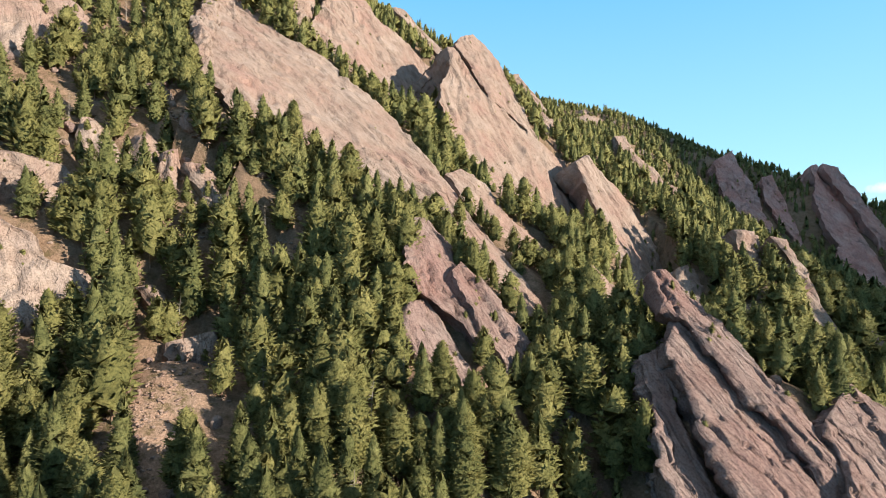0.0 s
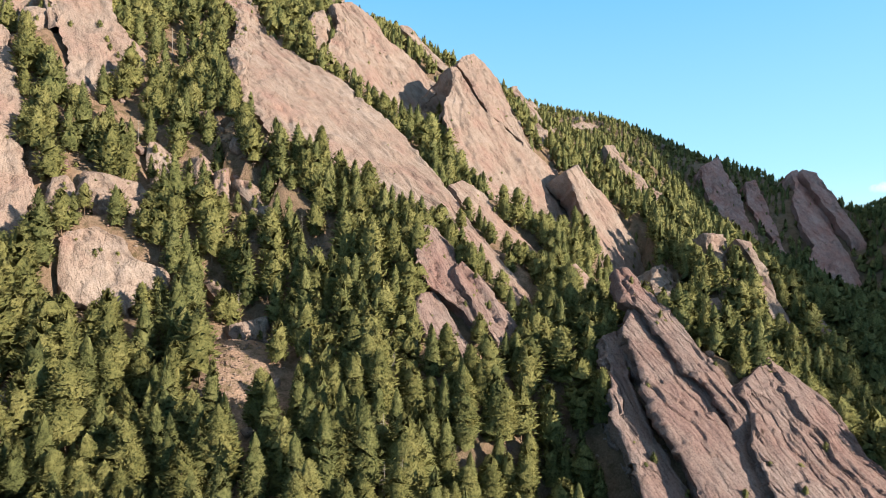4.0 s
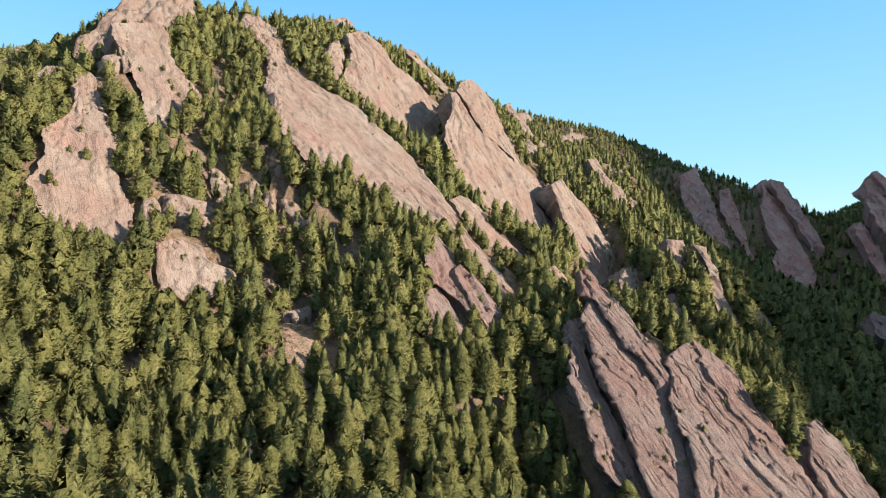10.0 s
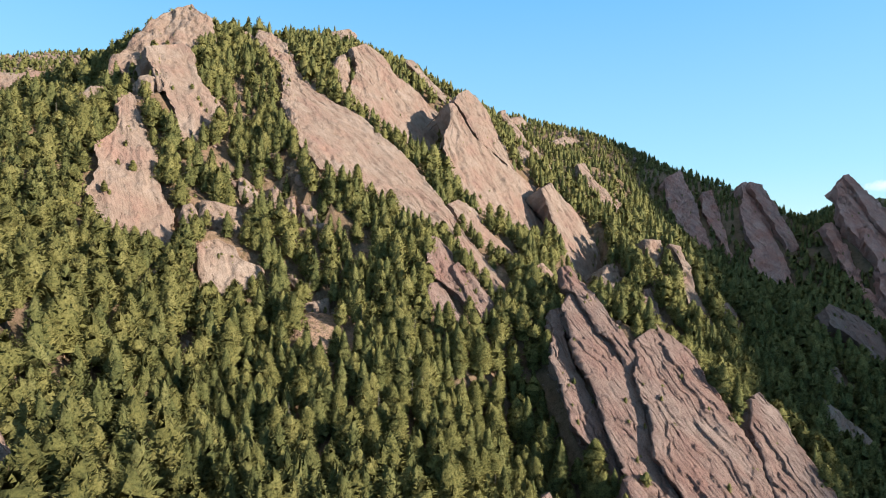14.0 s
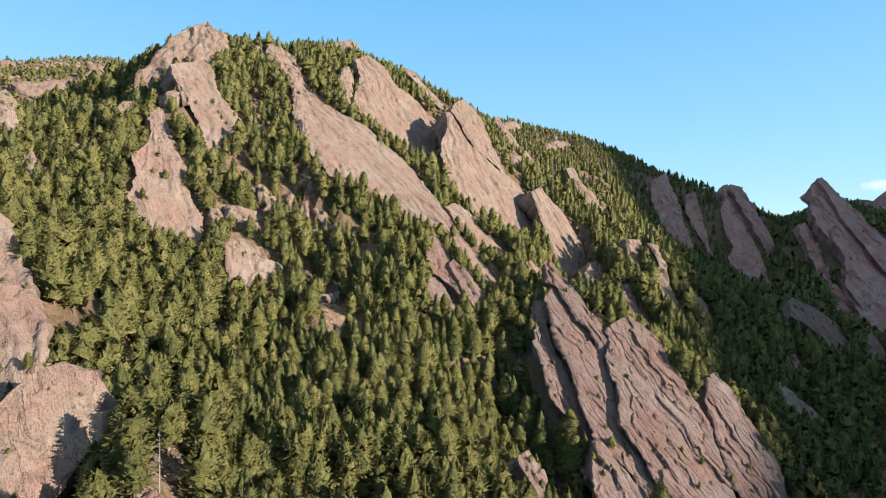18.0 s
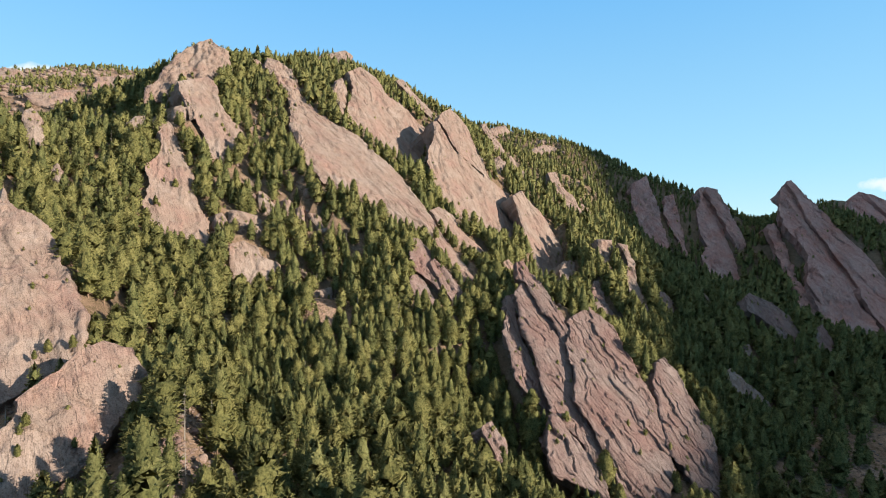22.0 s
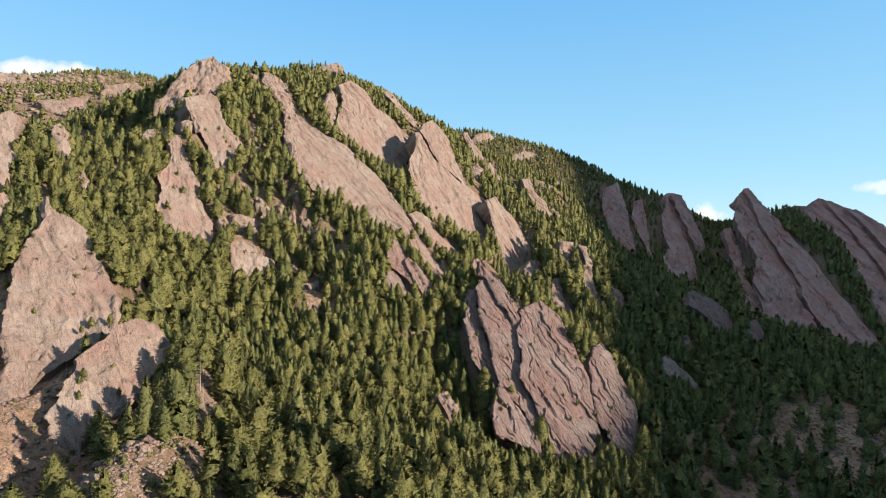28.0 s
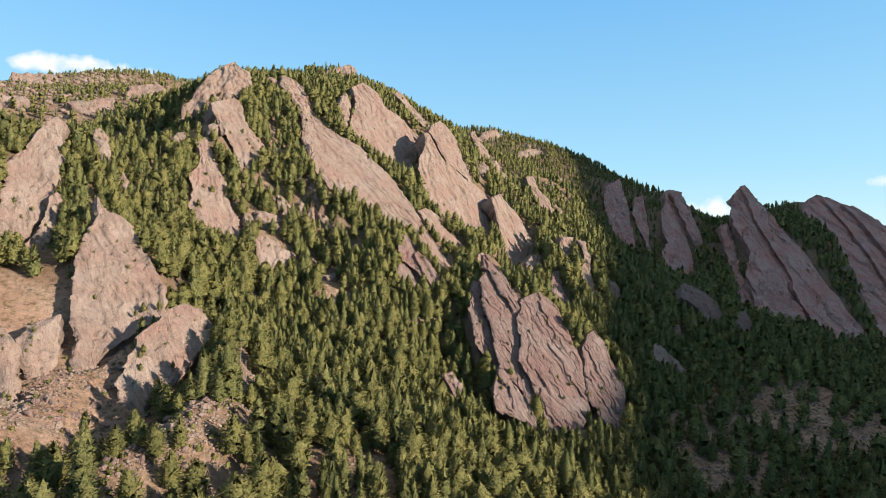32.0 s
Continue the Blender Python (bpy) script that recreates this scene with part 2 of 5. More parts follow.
ROCK = rock_material("pink_sandstone", (0.228, 0.164, 0.134), (0.265, 0.205, 0.173), (0.237, 0.148, 0.122), (0.203, 0.174, 0.151), 0.6,
                     (0.05, 0.014, 0.05), 0.3, 0.45)
ROCK_GREY = rock_material("lichen_grey_sandstone", (0.200, 0.134, 0.118), (0.232, 0.173, 0.155), (0.202, 0.118, 0.103), (0.184, 0.156, 0.142), 0.4,
                          (0.14, 0.026, 0.14), 0.5, 0.4)
# sandstone brightened and reddened in colour to make up for the shade there
ROCK_SHADE_LIFT = rock_material("shade_lifted_sandstone", (0.455, 0.258, 0.222), (0.470, 0.305, 0.268), (0.445, 0.205, 0.165), (0.425, 0.292, 0.262), 0.55,
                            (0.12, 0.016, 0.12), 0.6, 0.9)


def ground_material():
    m, nodes, links, b = material("forest_floor")
    geo = nodes.new("ShaderNodeNewGeometry")
    big = noise_node(nodes, links, geo.outputs["Position"], 0.03, 5, 0.6)
    mid = noise_node(nodes, links, geo.outputs["Position"], 0.25, 6, 0.7)
    fine = noise_node(nodes, links, geo.outputs["Position"], 1.3, 6, 0.75)
    c1 = ramp(nodes, [(0.3, (0.212, 0.128, 0.088)), (0.5, (0.295, 0.190, 0.138)), (0.7, (0.340, 0.238, 0.182))])
    links.new(big.outputs["Fac"], c1.inputs[0])
    c2 = ramp(nodes, [(0.35, (0.45, 0.5, 0.35)), (0.5, (1, 1, 1)), (0.68, (1.35, 1.3, 1.25))])
    links.new(mid.outputs["Fac"], c2.inputs[0])
    c3 = ramp(nodes, [(0.3, (0.6, 0.6, 0.55)), (0.55, (1, 1, 1)), (0.72, (1.5, 1.5, 1.5))])
    links.new(fine.outputs["Fac"], c3.inputs[0])
    col = mix(nodes, links, 1.0, c1.outputs[0], c2.outputs[0], "MULTIPLY")
    bare = nodes.new("ShaderNodeAttribute")
    bare.attribute_name = "bare"
    col = mix(nodes, links, bare.outputs["Fac"], mix(nodes, links, 0.6, col, (0.100, 0.076, 0.048)), col)
    col = mix(nodes, links, 1.0, col, c3.outputs[0], "MULTIPLY")
    links.new(col, b.inputs["Base Color"])
    b.inputs["Roughness"].default_value = 0.95
    b.inputs["Specular IOR Level"].default_value = 0.1
    h = nodes.new("ShaderNodeMath")
    h.operation = "ADD"
    links.new(mid.outputs["Fac"], h.inputs[0])
    links.new(fine.outputs["Fac"], h.inputs[1])
    bump = nodes.new("ShaderNodeBump")
    bump.inputs["Strength"].default_value, bump.inputs["Distance"].default_value = 1.0, 1.0
    links.new(h.outputs[0], bump.inputs["Height"])
    links.new(bump.outputs[0], b.inputs["Normal"])
    return m


GROUND = ground_material()


def foliage_material(name, dark, mid_c, light):
    m, nodes, links, b = material(name)
    geo = nodes.new("ShaderNodeNewGeometry")
    n1 = noise_node(nodes, links, geo.outputs["Position"], 0.11, 2, 0.5)
    n2 = noise_node(nodes, links, geo.outputs["Position"], 0.9, 3, 0.6)
    a = nodes.new("ShaderNodeMath")
    a.operation = "MULTIPLY_ADD"
    a.inputs[1].default_value = 0.24
    links.new(geo.outputs["Random Per Island"], a.inputs[0])
    links.new(n1.outputs["Fac"], a.inputs[2])
    a2 = nodes.new("ShaderNodeMath")
    a2.operation = "MULTIPLY_ADD"
    a2.inputs[1].default_value = 0.35
    links.new(n2.outputs["Fac"], a2.inputs[0])
    links.new(a.outputs[0], a2.inputs[2])
    c = ramp(nodes, [(0.50, dark), (0.78, mid_c), (1.04, light)])
    links.new(a2.outputs[0], c.inputs[0])
    # sprays of needles: shade in their gaps and bright tips put into the colour
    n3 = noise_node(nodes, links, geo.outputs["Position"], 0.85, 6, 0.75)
    spray_shade = ramp(nodes, [(0.38, (0.42, 0.45, 0.42)), (0.50, (1, 1, 1)), (0.64, (1.32, 1.30, 1.26))])
    links.new(n3.outputs["Fac"], spray_shade.inputs[0])
    needle = mix(nodes, links, 1.0, c.outputs[0], spray_shade.outputs[0], "MULTIPLY")
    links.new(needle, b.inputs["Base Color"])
    bump = nodes.new("ShaderNodeBump")
    bump.inputs["Strength"].default_value, bump.inputs["Distance"].default_value = 1.0, 1.1
    links.new(n3.outputs["Fac"], bump.inputs["Height"])
    links.new(bump.outputs[0], b.inputs["Normal"])
    b.inputs["Roughness"].default_value = 0.8
    b.inputs["Specular IOR Level"].default_value = 0.12
    # thin sprays let some of the light through
    thin = nodes.new("ShaderNodeBsdfTranslucent")
    links.new(needle, thin.inputs["Color"])
    both = nodes.new("ShaderNodeMixShader")
    both.inputs[0].default_value = 0.30
    links.new(b.outputs[0], both.inputs[1])
    links.new(thin.outputs[0], both.inputs[2])
    links.new(both.outputs[0], nodes["Material Output"].inputs["Surface"])
    return m


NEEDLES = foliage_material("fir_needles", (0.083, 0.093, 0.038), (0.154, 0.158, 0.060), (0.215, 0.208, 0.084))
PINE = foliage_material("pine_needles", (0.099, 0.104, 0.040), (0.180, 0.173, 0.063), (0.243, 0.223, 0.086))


def bark_material(name, a, c):
    m, nodes, links, b = material(name)
    geo = nodes.new("ShaderNodeNewGeometry")
    n = noise_node(nodes, links, geo.outputs["Position"], 3.0, 5, 0.7)
    r = ramp(nodes, [(0.35, a), (0.65, c)])
    links.new(n.outputs["Fac"], r.inputs[0])
    links.new(r.outputs[0], b.inputs["Base Color"])
    b.inputs["Roughness"].default_value = 0.95
    return m


BARK = bark_material("bark", (0.10, 0.065, 0.045), (0.24, 0.15, 0.10))
DEADWOOD = bark_material("dead_wood", (0.17, 0.145, 0.12), (0.31, 0.27, 0.235))

# ---- ground ----
PLANE = (193, -0.231, 0.148)
RELIEF = [
    (-31, -5, 18, -88, -2, -14, -68, 36, 83),
    (-35, -18, -73, 56, -34, -1, 49, 51, 89),
    (4, 29, -9, -66, -38, -66, -42, 39, 5),
    (33, -49, 114, -98, 86, -72, 49, -108, -138),
    (38, -125, -10, 139, -124, 44, -40, 42, -194),
    (-34, 60, 26, -10, 135, 20, -131, 245, -66),
    (-17, 27, -3, 197, -98, 20, 147, -158, 155),
    (37, 42, -125, -100, 113, 82, -10, 7, 114),
    (31, 66, 1, 3, 58, -14, 42, -48, -9),
]
KNOLLS = [
    (108, 171, 35, 30),
    (46, 491, 24, 36),
    (566, 586, 35, 42),
    (421, 583, 35, -26),
    (-202, 38, 35, 37),
    (-212, 275, 24, 18),
    (471, 711, 35, 35),
    (74, 426, 24, -30),
    (-94, 126, 55, -18),
    (110, 288, 35, -21),
    (98, 69, 24, -14),
    (295, 231, 35, -17),
    (203, 359, 24, 19),
    (139, 628, 35, -21),
    (244, 662, 35, 22),
    (-33, 486, 24, -39),
    (-355, 344, 35, -30),
    (611, 740, 55, -17),
    (-301, 29, 24, -15),
    (503, 840, 35, 18),
    (-268, 405, 24, 20),
    (373, 340, 35, 16),
    (-117, -26, 24, 22),
]
BUMPS = [
    (-199, -118, 24, -13),
    (-312, 300, 35, -14),
    (175, 143, 24, 17),
    (370, 618, 24, -13),
    (-300, -50, 24, 19),
    (580, 415, 35, -12),
    (520, 507, 24, 15),
    (377, 900, 35, -14),
    (40, 523, 24, 18),
    (-215, 600, 24, -14),
    (133, 416, 24, 13),
    (181, 275, 24, -10),
    (560, 621, 24, 17),
    (-84, 191, 24, -16),
    (-20, 554, 35, -15),
    (487, 596, 24, -11),
    (-167, 700, 35, 9),
    (191, 535, 24, 10),
    (500, 300, 35, 15),
    (560, 780, 24, -15),
    (-1, 221, 24, 8),
    (-97, 275, 35, 14),
    (0, -100, 55, 13),
]
# a plan of what rock stands over the ground, so that trees keep off it
CELL, PX0, PY0, PNX, PNY = 2.5, -620.0, -330.0, 620, 560
rock_top = np.full((PNY, PNX), -1e9)
face_low = np.full((PNY, PNX), 1e9)


def note_face(v):
    i = ((v[:, 0] - PX0) / CELL).astype(int)
    j = ((v[:, 1] - PY0) / CELL).astype(int)
    ok = (i >= 0) & (i < PNX) & (j >= 0) & (j < PNY)
    np.minimum.at(face_low, (j[ok], i[ok]), v[ok, 2])


def note_rock(v):
    i = ((v[:, 0] - PX0) / CELL).astype(int)
    j = ((v[:, 1] - PY0) / CELL).astype(int)
    ok = (i >= 0) & (i < PNX) & (j >= 0) & (j < PNY)
    np.maximum.at(rock_top, (j[ok], i[ok]), v[ok, 2])


bank = np.full((PNY, PNX), -1e9)


def note_bank(v):
    """Earth lies against these points of a slab's foot."""
    i = ((v[:, 0] - PX0) / CELL).astype(int)
    j = ((v[:, 1] - PY0) / CELL).astype(int)
    ok = (i >= 0) & (i < PNX) & (j >= 0) & (j < PNY)
    np.maximum.at(bank, (j[ok], i[ok]), v[ok, 2] - 2.5)


def spread_bank():
    """Lets the earth fall away from the slabs' feet as a slope."""
    for k in range(12):
        for axis_no in (0, 1):
            for step in (-1, 1):
                np.maximum(bank, np.roll(bank, step, axis_no) - 0.85 * CELL, out=bank)


# the gully below the lower rocks and the spur beside it
GULLIES = [(-415, 265, 85, -60), (-330, 300, 40, -22), (-95, -30, 12, 11), (-90, -60, 13, 16), (-84, -92, 14, 16), (-78, -122, 15, 16), (-78, -150, 16, 14), (-84, -178, 15, 12), (-88, -205, 15, 12),
           (125, 362, 17, -22), (140, 340, 17, -16), (-82, 168, 11, 8), (-80, 148, 10, 6), (5, 160, 28, -9), (18, 110, 30, -13), (32, 60, 30, -14),
           (36, 180, 20, -12), (40, 146, 22, -24), (52, 108, 22, -27), (70, 68, 22, -25), (92, 28, 22, -14), (108, 88, 15, -5), (150, 92, 17, -7), (182, 104, 15, -6),
           (-120, -35, 11, -11), (-124, -65, 12, -18), (-127, -95, 13, -21), (-123, -125, 14, -21), (-117, -152, 14, -20), (-117, -180, 14, -15), (-120, -208, 14, -14)]
SPACING, WEST, SOUTH = 215.0, -820.0, -420.0


def relief(x, y):
    """Height of the mountain's ground, without its small unevenness."""
    z = PLANE[0] + PLANE[1] * x + PLANE[2] * y
    for j, row in enumerate(RELIEF):
        for i, a in enumerate(row):
            z = z + a * np.exp(-((x - WEST - SPACING * i) ** 2 + (y - SOUTH - SPACING * j) ** 2) / (2 * (0.8 * SPACING) ** 2))
    for a, b, r, h in KNOLLS + BUMPS + GULLIES:
        z = z + h * np.exp(-((x - a) ** 2 + (y - b) ** 2) / (2 * r * r))
    # the plains and the low country far off
    r = np.maximum(np.maximum(-x - 900, x - 1000), np.maximum(-y - 480, y - 1350))
    far = smoothstep(0, 900, r)
    return z * (1 - far) + 20 * far


def ground_height(x, y):
    p = np.stack([x, y, np.zeros_like(x)], 1)
    return relief(x, y) + 3.0 * fbm(p / 55, 3, 5) + 0.8 * fbm(p / 9, 3, 9)


def carved(x, y):
    """The ground, kept under the faces of the slabs that stand in it."""
    z = ground_height(x, y)
    i = ((x - PX0) / CELL).astype(int)
    j = ((y - PY0) / CELL).astype(int)
    ok = (i > 1) & (i < PNX - 2) & (j > 1) & (j < PNY - 2)
    i, j = np.clip(i, 2, PNX - 3), np.clip(j, 2, PNY - 3)
    z = np.where(ok, np.maximum(z, bank[j, i]), z)
    low = np.min([face_low[j + a, i + b] for a in (-1, 0, 1) for b in (-1, 0, 1)], axis=0)
    return np.where(ok, np.minimum(z, low - 4.0), z)


def axis(lo, hi, step):
    core = np.arange(lo, hi + step, step)
    out = step * 1.25 ** np.arange(1, 32)
    out = np.cumsum(out)
    out = out[out < 6500]
    return np.concatenate([lo - out[::-1], core, core[-1] + out])


# open ground: centre, half axes, turn, how bare
CLEARINGS = [
    (-80, 163, 12, 36, 15, 1.1),
    (-215, -115, 110, 125, 0, 1.12),
    (-76, -118, 36, 62, 0, 0.50),
    (-140, -190, 50, 45, 0, 0.95),
    (-90, -182, 40, 40, 0, 0.62),
    (-120, -95, 15, 62, 8, 1.05),
    (112, 312, 22, 24, 0, 0.8),
    (100, 262, 20, 24, 0, 0.5),
    (-60, 152, 20, 26, 0, 0.62),
    (78, 284, 28, 18, 0, 0.75),
    (36, 274, 20, 18, 0, 0.6),
    (128, 348, 24, 24, 0, 0.85),
    (-22, -125, 58, 60, 0, 0.30),
    (-142, -135, 34, 60, 0, 0.90),
    (-265, 372, 34, 36, 0, 0.95),
    (380, 130, 130, 90, 0, 0.92),
    (260, 55, 75, 75, 0, 0.74),
    (130, 600, 24, 60, 20, 0.5),
    (-760, 800, 420, 330, 0, 0.62),
    (-640, 620, 300, 380, 0, 0.62),
    (-262, 312, 26, 18, 0, 0.85),
    (-238, 280, 12, 16, 0, 0.8),
    (-57, 288, 9, 13, 0, 0.6),
    (-20, 150, 12, 18, 0, 0.25),
    (270, 220, 13, 15, 0, 0.92),
    (352, 312, 24, 14, -20, 0.85),
    (-300, 205, 75, 85, 0, 0.6),
    (-225, 265, 45, 65, 0, 0.5),
    (-160, 235, 70, 60, 0, 0.36),
    (-150, 330, 60, 70, 0, 0.3),
    (-132, 166, 16, 8, 25, 0.7),
    (2, 180, 20, 9, 10, 0.95),
    (-55, 220, 8, 13, 10, 0.85),
    (42, 172, 7, 14, 10, 0.5),
    (24, 164, 6, 10, 0, 0.4),
    (-176, 334, 12, 14, 0, 0.8),
    (88, 531, 12, 30, 20, 0.75),
    (254, 354, 14, 22, 10, 0.8),
    (-133, 119, 9, 9, 0, 0.8),
    (-29, -11, 8, 16, 10, 0.88),
    (-104, 31, 8, 14, 0, 0.85),
    (17, 10, 7, 12, 0, 0.85),
    (-88, -52, 14, 22, 8, 0.5),
    (100, 184, 9, 7, 0, 0.9),
]


def openness(x, y):
    """How bare the ground is of trees, 0 to 1."""
    d = 0.0 * x
    for cx, cy, rx, ry, turn, cut in CLEARINGS:
        c, sn = math.cos(radians(turn)), math.sin(radians(turn))
        a, b = (x - cx) * c + (y - cy) * sn, -(x - cx) * sn + (y - cy) * c
        d = np.maximum(d, cut * np.exp(-((a / rx) ** 2 + (b / ry) ** 2) ** 2))
    return d


def build_ground():
    xs, ys = axis(-620, 900, 5.6), axis(-330, 1000, 5.6)
    X, Y = np.meshgrid(xs, ys)
    z = carved(X.ravel(), Y.ravel())
    v = np.stack([X.ravel(), Y.ravel(), z], 1)
    nx, ny = len(xs), len(ys)
    i = (np.arange(ny - 1)[:, None] * nx + np.arange(nx - 1)[None]).ravel()
    f = np.stack([i, i + 1, i + nx + 1, i + nx], 1)
    ob = new("ground", mesh_of("ground", v, f, GROUND, True))
    bare = ob.data.attributes.new("bare", "FLOAT", "POINT")
    bare.data.foreach_set("value", openness(v[:, 0], v[:, 1]).astype(np.float32))
    tagged(ob, "steep brown forest floor with stones and dry grass", "ground", kind="structure")


def add_shade_ridge():
    """Long unseen ridge far off sunward, added to shade the valley from low sun."""
    c = np.arange(-1400, 2200, 12.0)
    # crest heights are set by where the valley's shade should begin
    top = np.interp(c, (-1400, -400, 0, 72, 143, 205, 245, 331, 407, 566, 676, 842, 898, 1020, 1200, 2200), (560, 790, 924, 936, 945, 964, 1002, 1022, 1054, 1106, 1164, 1252, 1294, 1380, 1450, 1400))
    top = top + 5.0 * fbm(np.stack([c / 60, 0 * c, 0 * c], 1), 4, 91)
    rows = [(2300.0, 0 * c), (2700.0, 0.62 * top), (3000.0, top), (3350.0, 0.55 * top), (3800.0, 0 * c)]
    v = np.concatenate([np.stack([0.909 * a + 0.418 * c, -0.418 * a + 0.909 * c, z], 1) for a, z in rows])
    n = len(c)
    i = (np.arange(len(rows) - 1)[:, None] * n + np.arange(n - 1)[None]).ravel()
    ob = new("shade_ridge", mesh_of("shade_ridge", v, np.stack([i, i + 1, i + n + 1, i + n], 1), GROUND, True))
    ob.data.attributes.new("bare", "FLOAT", "POINT")
    tagged(ob, "long unseen ridge far off on the sunward side, added to shade the valley", "mountain", kind="structure")


add_shade_ridge()


# ---- tilted rock slabs ----
def slab_axes(azimuth, dip):
    a, d = radians(azimuth), radians(dip)
    n = np.array([math.cos(a) * math.sin(d), math.sin(a) * math.sin(d), math.cos(d)])
    st = np.array([n[1], -n[0], 0.0])
    st /= np.linalg.norm(st)
    if st[0] < 0:
        st = -st
    dd = np.cross(n, st)
    if dd[2] > 0:
        dd = -dd
    return n, st, dd


slab_count = 0
SEATS = []


def rock_slab(origin, azimuth, dip, thick, rows, style="smooth", mat=None, label="", cell=2.0, name="rock_outcrop", category="rock outcrop", banked=1.0, banked_right=1.0, gauge=1.0):
    """A slab of tilted sandstone. rows: from the top down, the left and right edge of its face as (along strike, down dip) twice."""
    global slab_count
    slab_count += 1
    seed = slab_count * 31
    n, st, dd = slab_axes(azimuth, dip)
    rows = np.array(rows, float)
    rows = np.vstack([rows, rows[-1] + np.array([0, 14, 0, 14])])  # the foot goes on under the ground
    mids = (rows[:, :2] + rows[:, 2:]) / 2
    length = np.concatenate([[0], np.cumsum(np.linalg.norm(np.diff(mids, axis=0), axis=1))])
    width = np.linalg.norm(rows[:, 2:] - rows[:, :2], axis=1).max()
    nv = int(np.clip(length[-1] / cell, 16, 250))
    nu = int(np.clip(width / (cell * (0.6 if style == 'plated' else 1.0)), 12, 210))
    at = np.linspace(0, length[-1], nv)
    e = np.stack([np.interp(at, length, rows[:, k]) for k in range(4)], 1)
    # ragged edges, broken in steps along the joints
    amp = {"smooth": 1.7, "plated": 1.7, "block": 1.8}[style]
    taper = np.clip(np.linalg.norm(e[:, 2:] - e[:, :2], axis=1) / 14, 0.12, 1)
    for k, s in ((0, 1), (2, 2)):
        q = np.stack([at / 11, np.full(nv, seed + s * 7.3), np.zeros(nv)], 1)
        e[:, k] += amp * taper * (0.7 * fbm(q, 4, seed + s, 0.6) + 1.1 * np.round(1.6 * vnoise(q * 0.8 + 40, seed + s)) / 1.6
                            + 0.45 * np.round(2 * vnoise(q * 3.1 + 80, seed + s)) / 2)
    s = np.linspace(0, 1, nu)
    U = e[:, None, 0] * (1 - s) + e[:, None, 2] * s
    V = e[:, None, 1] * (1 - s) + e[:, None, 3] * s
    wid = np.linalg.norm(e[:, 2:] - e[:, :2], axis=1)[:, None] + 0 * U
    edge = np.minimum(s, 1 - s)[None] * wid
    edge = np.minimum(edge, at[:, None] + 0.3)
    u, v = U.ravel(), V.ravel()
    flat = np.stack([u, v, np.full_like(u, seed)], 1)
    h = 1.1 * fbm(flat / np.array([26, 60, 1]), 3, seed) + 0.35 * fbm(flat / np.array([5, 12, 1]), 3, seed + 3)
    def ledge(f, soft=0.12):
        k = np.floor(f)
        return k + smoothstep(0.5 - soft, 0.5 + soft, f - k)

    def crack(f, wide):
        return np.clip(1 - np.abs(f - np.round(f)) / wide, 0, 1)

    bend = fbm(flat / np.array([22, 40, 1]), 3, seed + 8)
    def beds(f, drop, wide):
        """Beds that overlap like shingles: each sinks towards the next, which stands up from it in a sharp riser."""
        fr = f - np.floor(f)
        return -drop * np.where(fr < 1 - wide, fr / (1 - wide), (1 - fr) / wide)

    if style == "smooth":
        h *= 0.7
        h += 0.9 * ledge(1.6 * fbm(flat / np.array([22, 60, 1]), 4, seed + 5, 0.6), 0.05)
        some = smoothstep(-0.1, 0.15, vnoise(flat / np.array([20, 46, 1]), seed + 15))
        h += some * beds((u + 0.12 * v) / 19 + 0.8 * bend, 1.4, 1.1 * cell / 19)
        h -= 1.5 * crack((u + 0.22 * v) / 27 + 0.7 * bend + 0.3, 0.9 * cell / 27) * smoothstep(-0.1, 0.1, vnoise(flat / np.array([30, 38, 1]), seed + 19))
        h -= 1.3 * crack((v + 0.6 * u) / 36 + 0.9 * bend, 0.9 * cell / 36) * (vnoise(flat / 25, seed + 16) > 0.1)
        h *= 1.35 * gauge
    elif style == "plated":
        h *= 0.15
        wob = vnoise(flat / np.array([6, 9, 1]), seed + 17) + 0.45 * vnoise(flat / np.array([2.2, 3.2, 1]), seed + 18)
        sway = fbm(flat / np.array([48, 90, 1]), 3, seed + 8, 0.5)
        # plates like shingles: each stands highest at its left edge, is cut across here and there, and a crack parts it from the next
        for gap, slant, level, tilt, groove, ragged, long in ((15.0, 0.05, 1.7, 0.8, 3.0, 0.25, 34.0), (7.0, 0.16, 0.65, 0.50, 1.9, 0.40, 15.0), (2.8, 0.08, 0.05, 0.12, 0.5, 0.4, 9.0)):
            gap, level, tilt, groove, long = gap * gauge, level * gauge, tilt * gauge, groove * gauge, long * gauge
            w = (u - slant * v) / gap + 10 / gap * sway + ragged * wob
            col = np.floor(w).astype(np.int64)
            along = v / long + 7.7 * lattice(col, col * 0, col * 0, seed + 3) + 0.16 * wob - 0.25 * (w - col - 0.5) ** 2
            seg = np.floor(along).astype(np.int64)
            wide = min(0.3, 0.62 * cell / gap)
            some = smoothstep(-0.05, 0.22, vnoise(np.stack([0 * u, v / (1.2 * gap + 7) + np.round(w) * 5.3, flat[:, 2] + gap], 1), seed + 6))
            h += level * (lattice(col, seg, col * 0, seed + 2) - 0.4) - 0.5 * tilt * (along - seg)
            h += (0.15 + 0.85 * some) * beds(w, tilt, wide) - groove * some * crack(w - 0.2 * wide, wide)
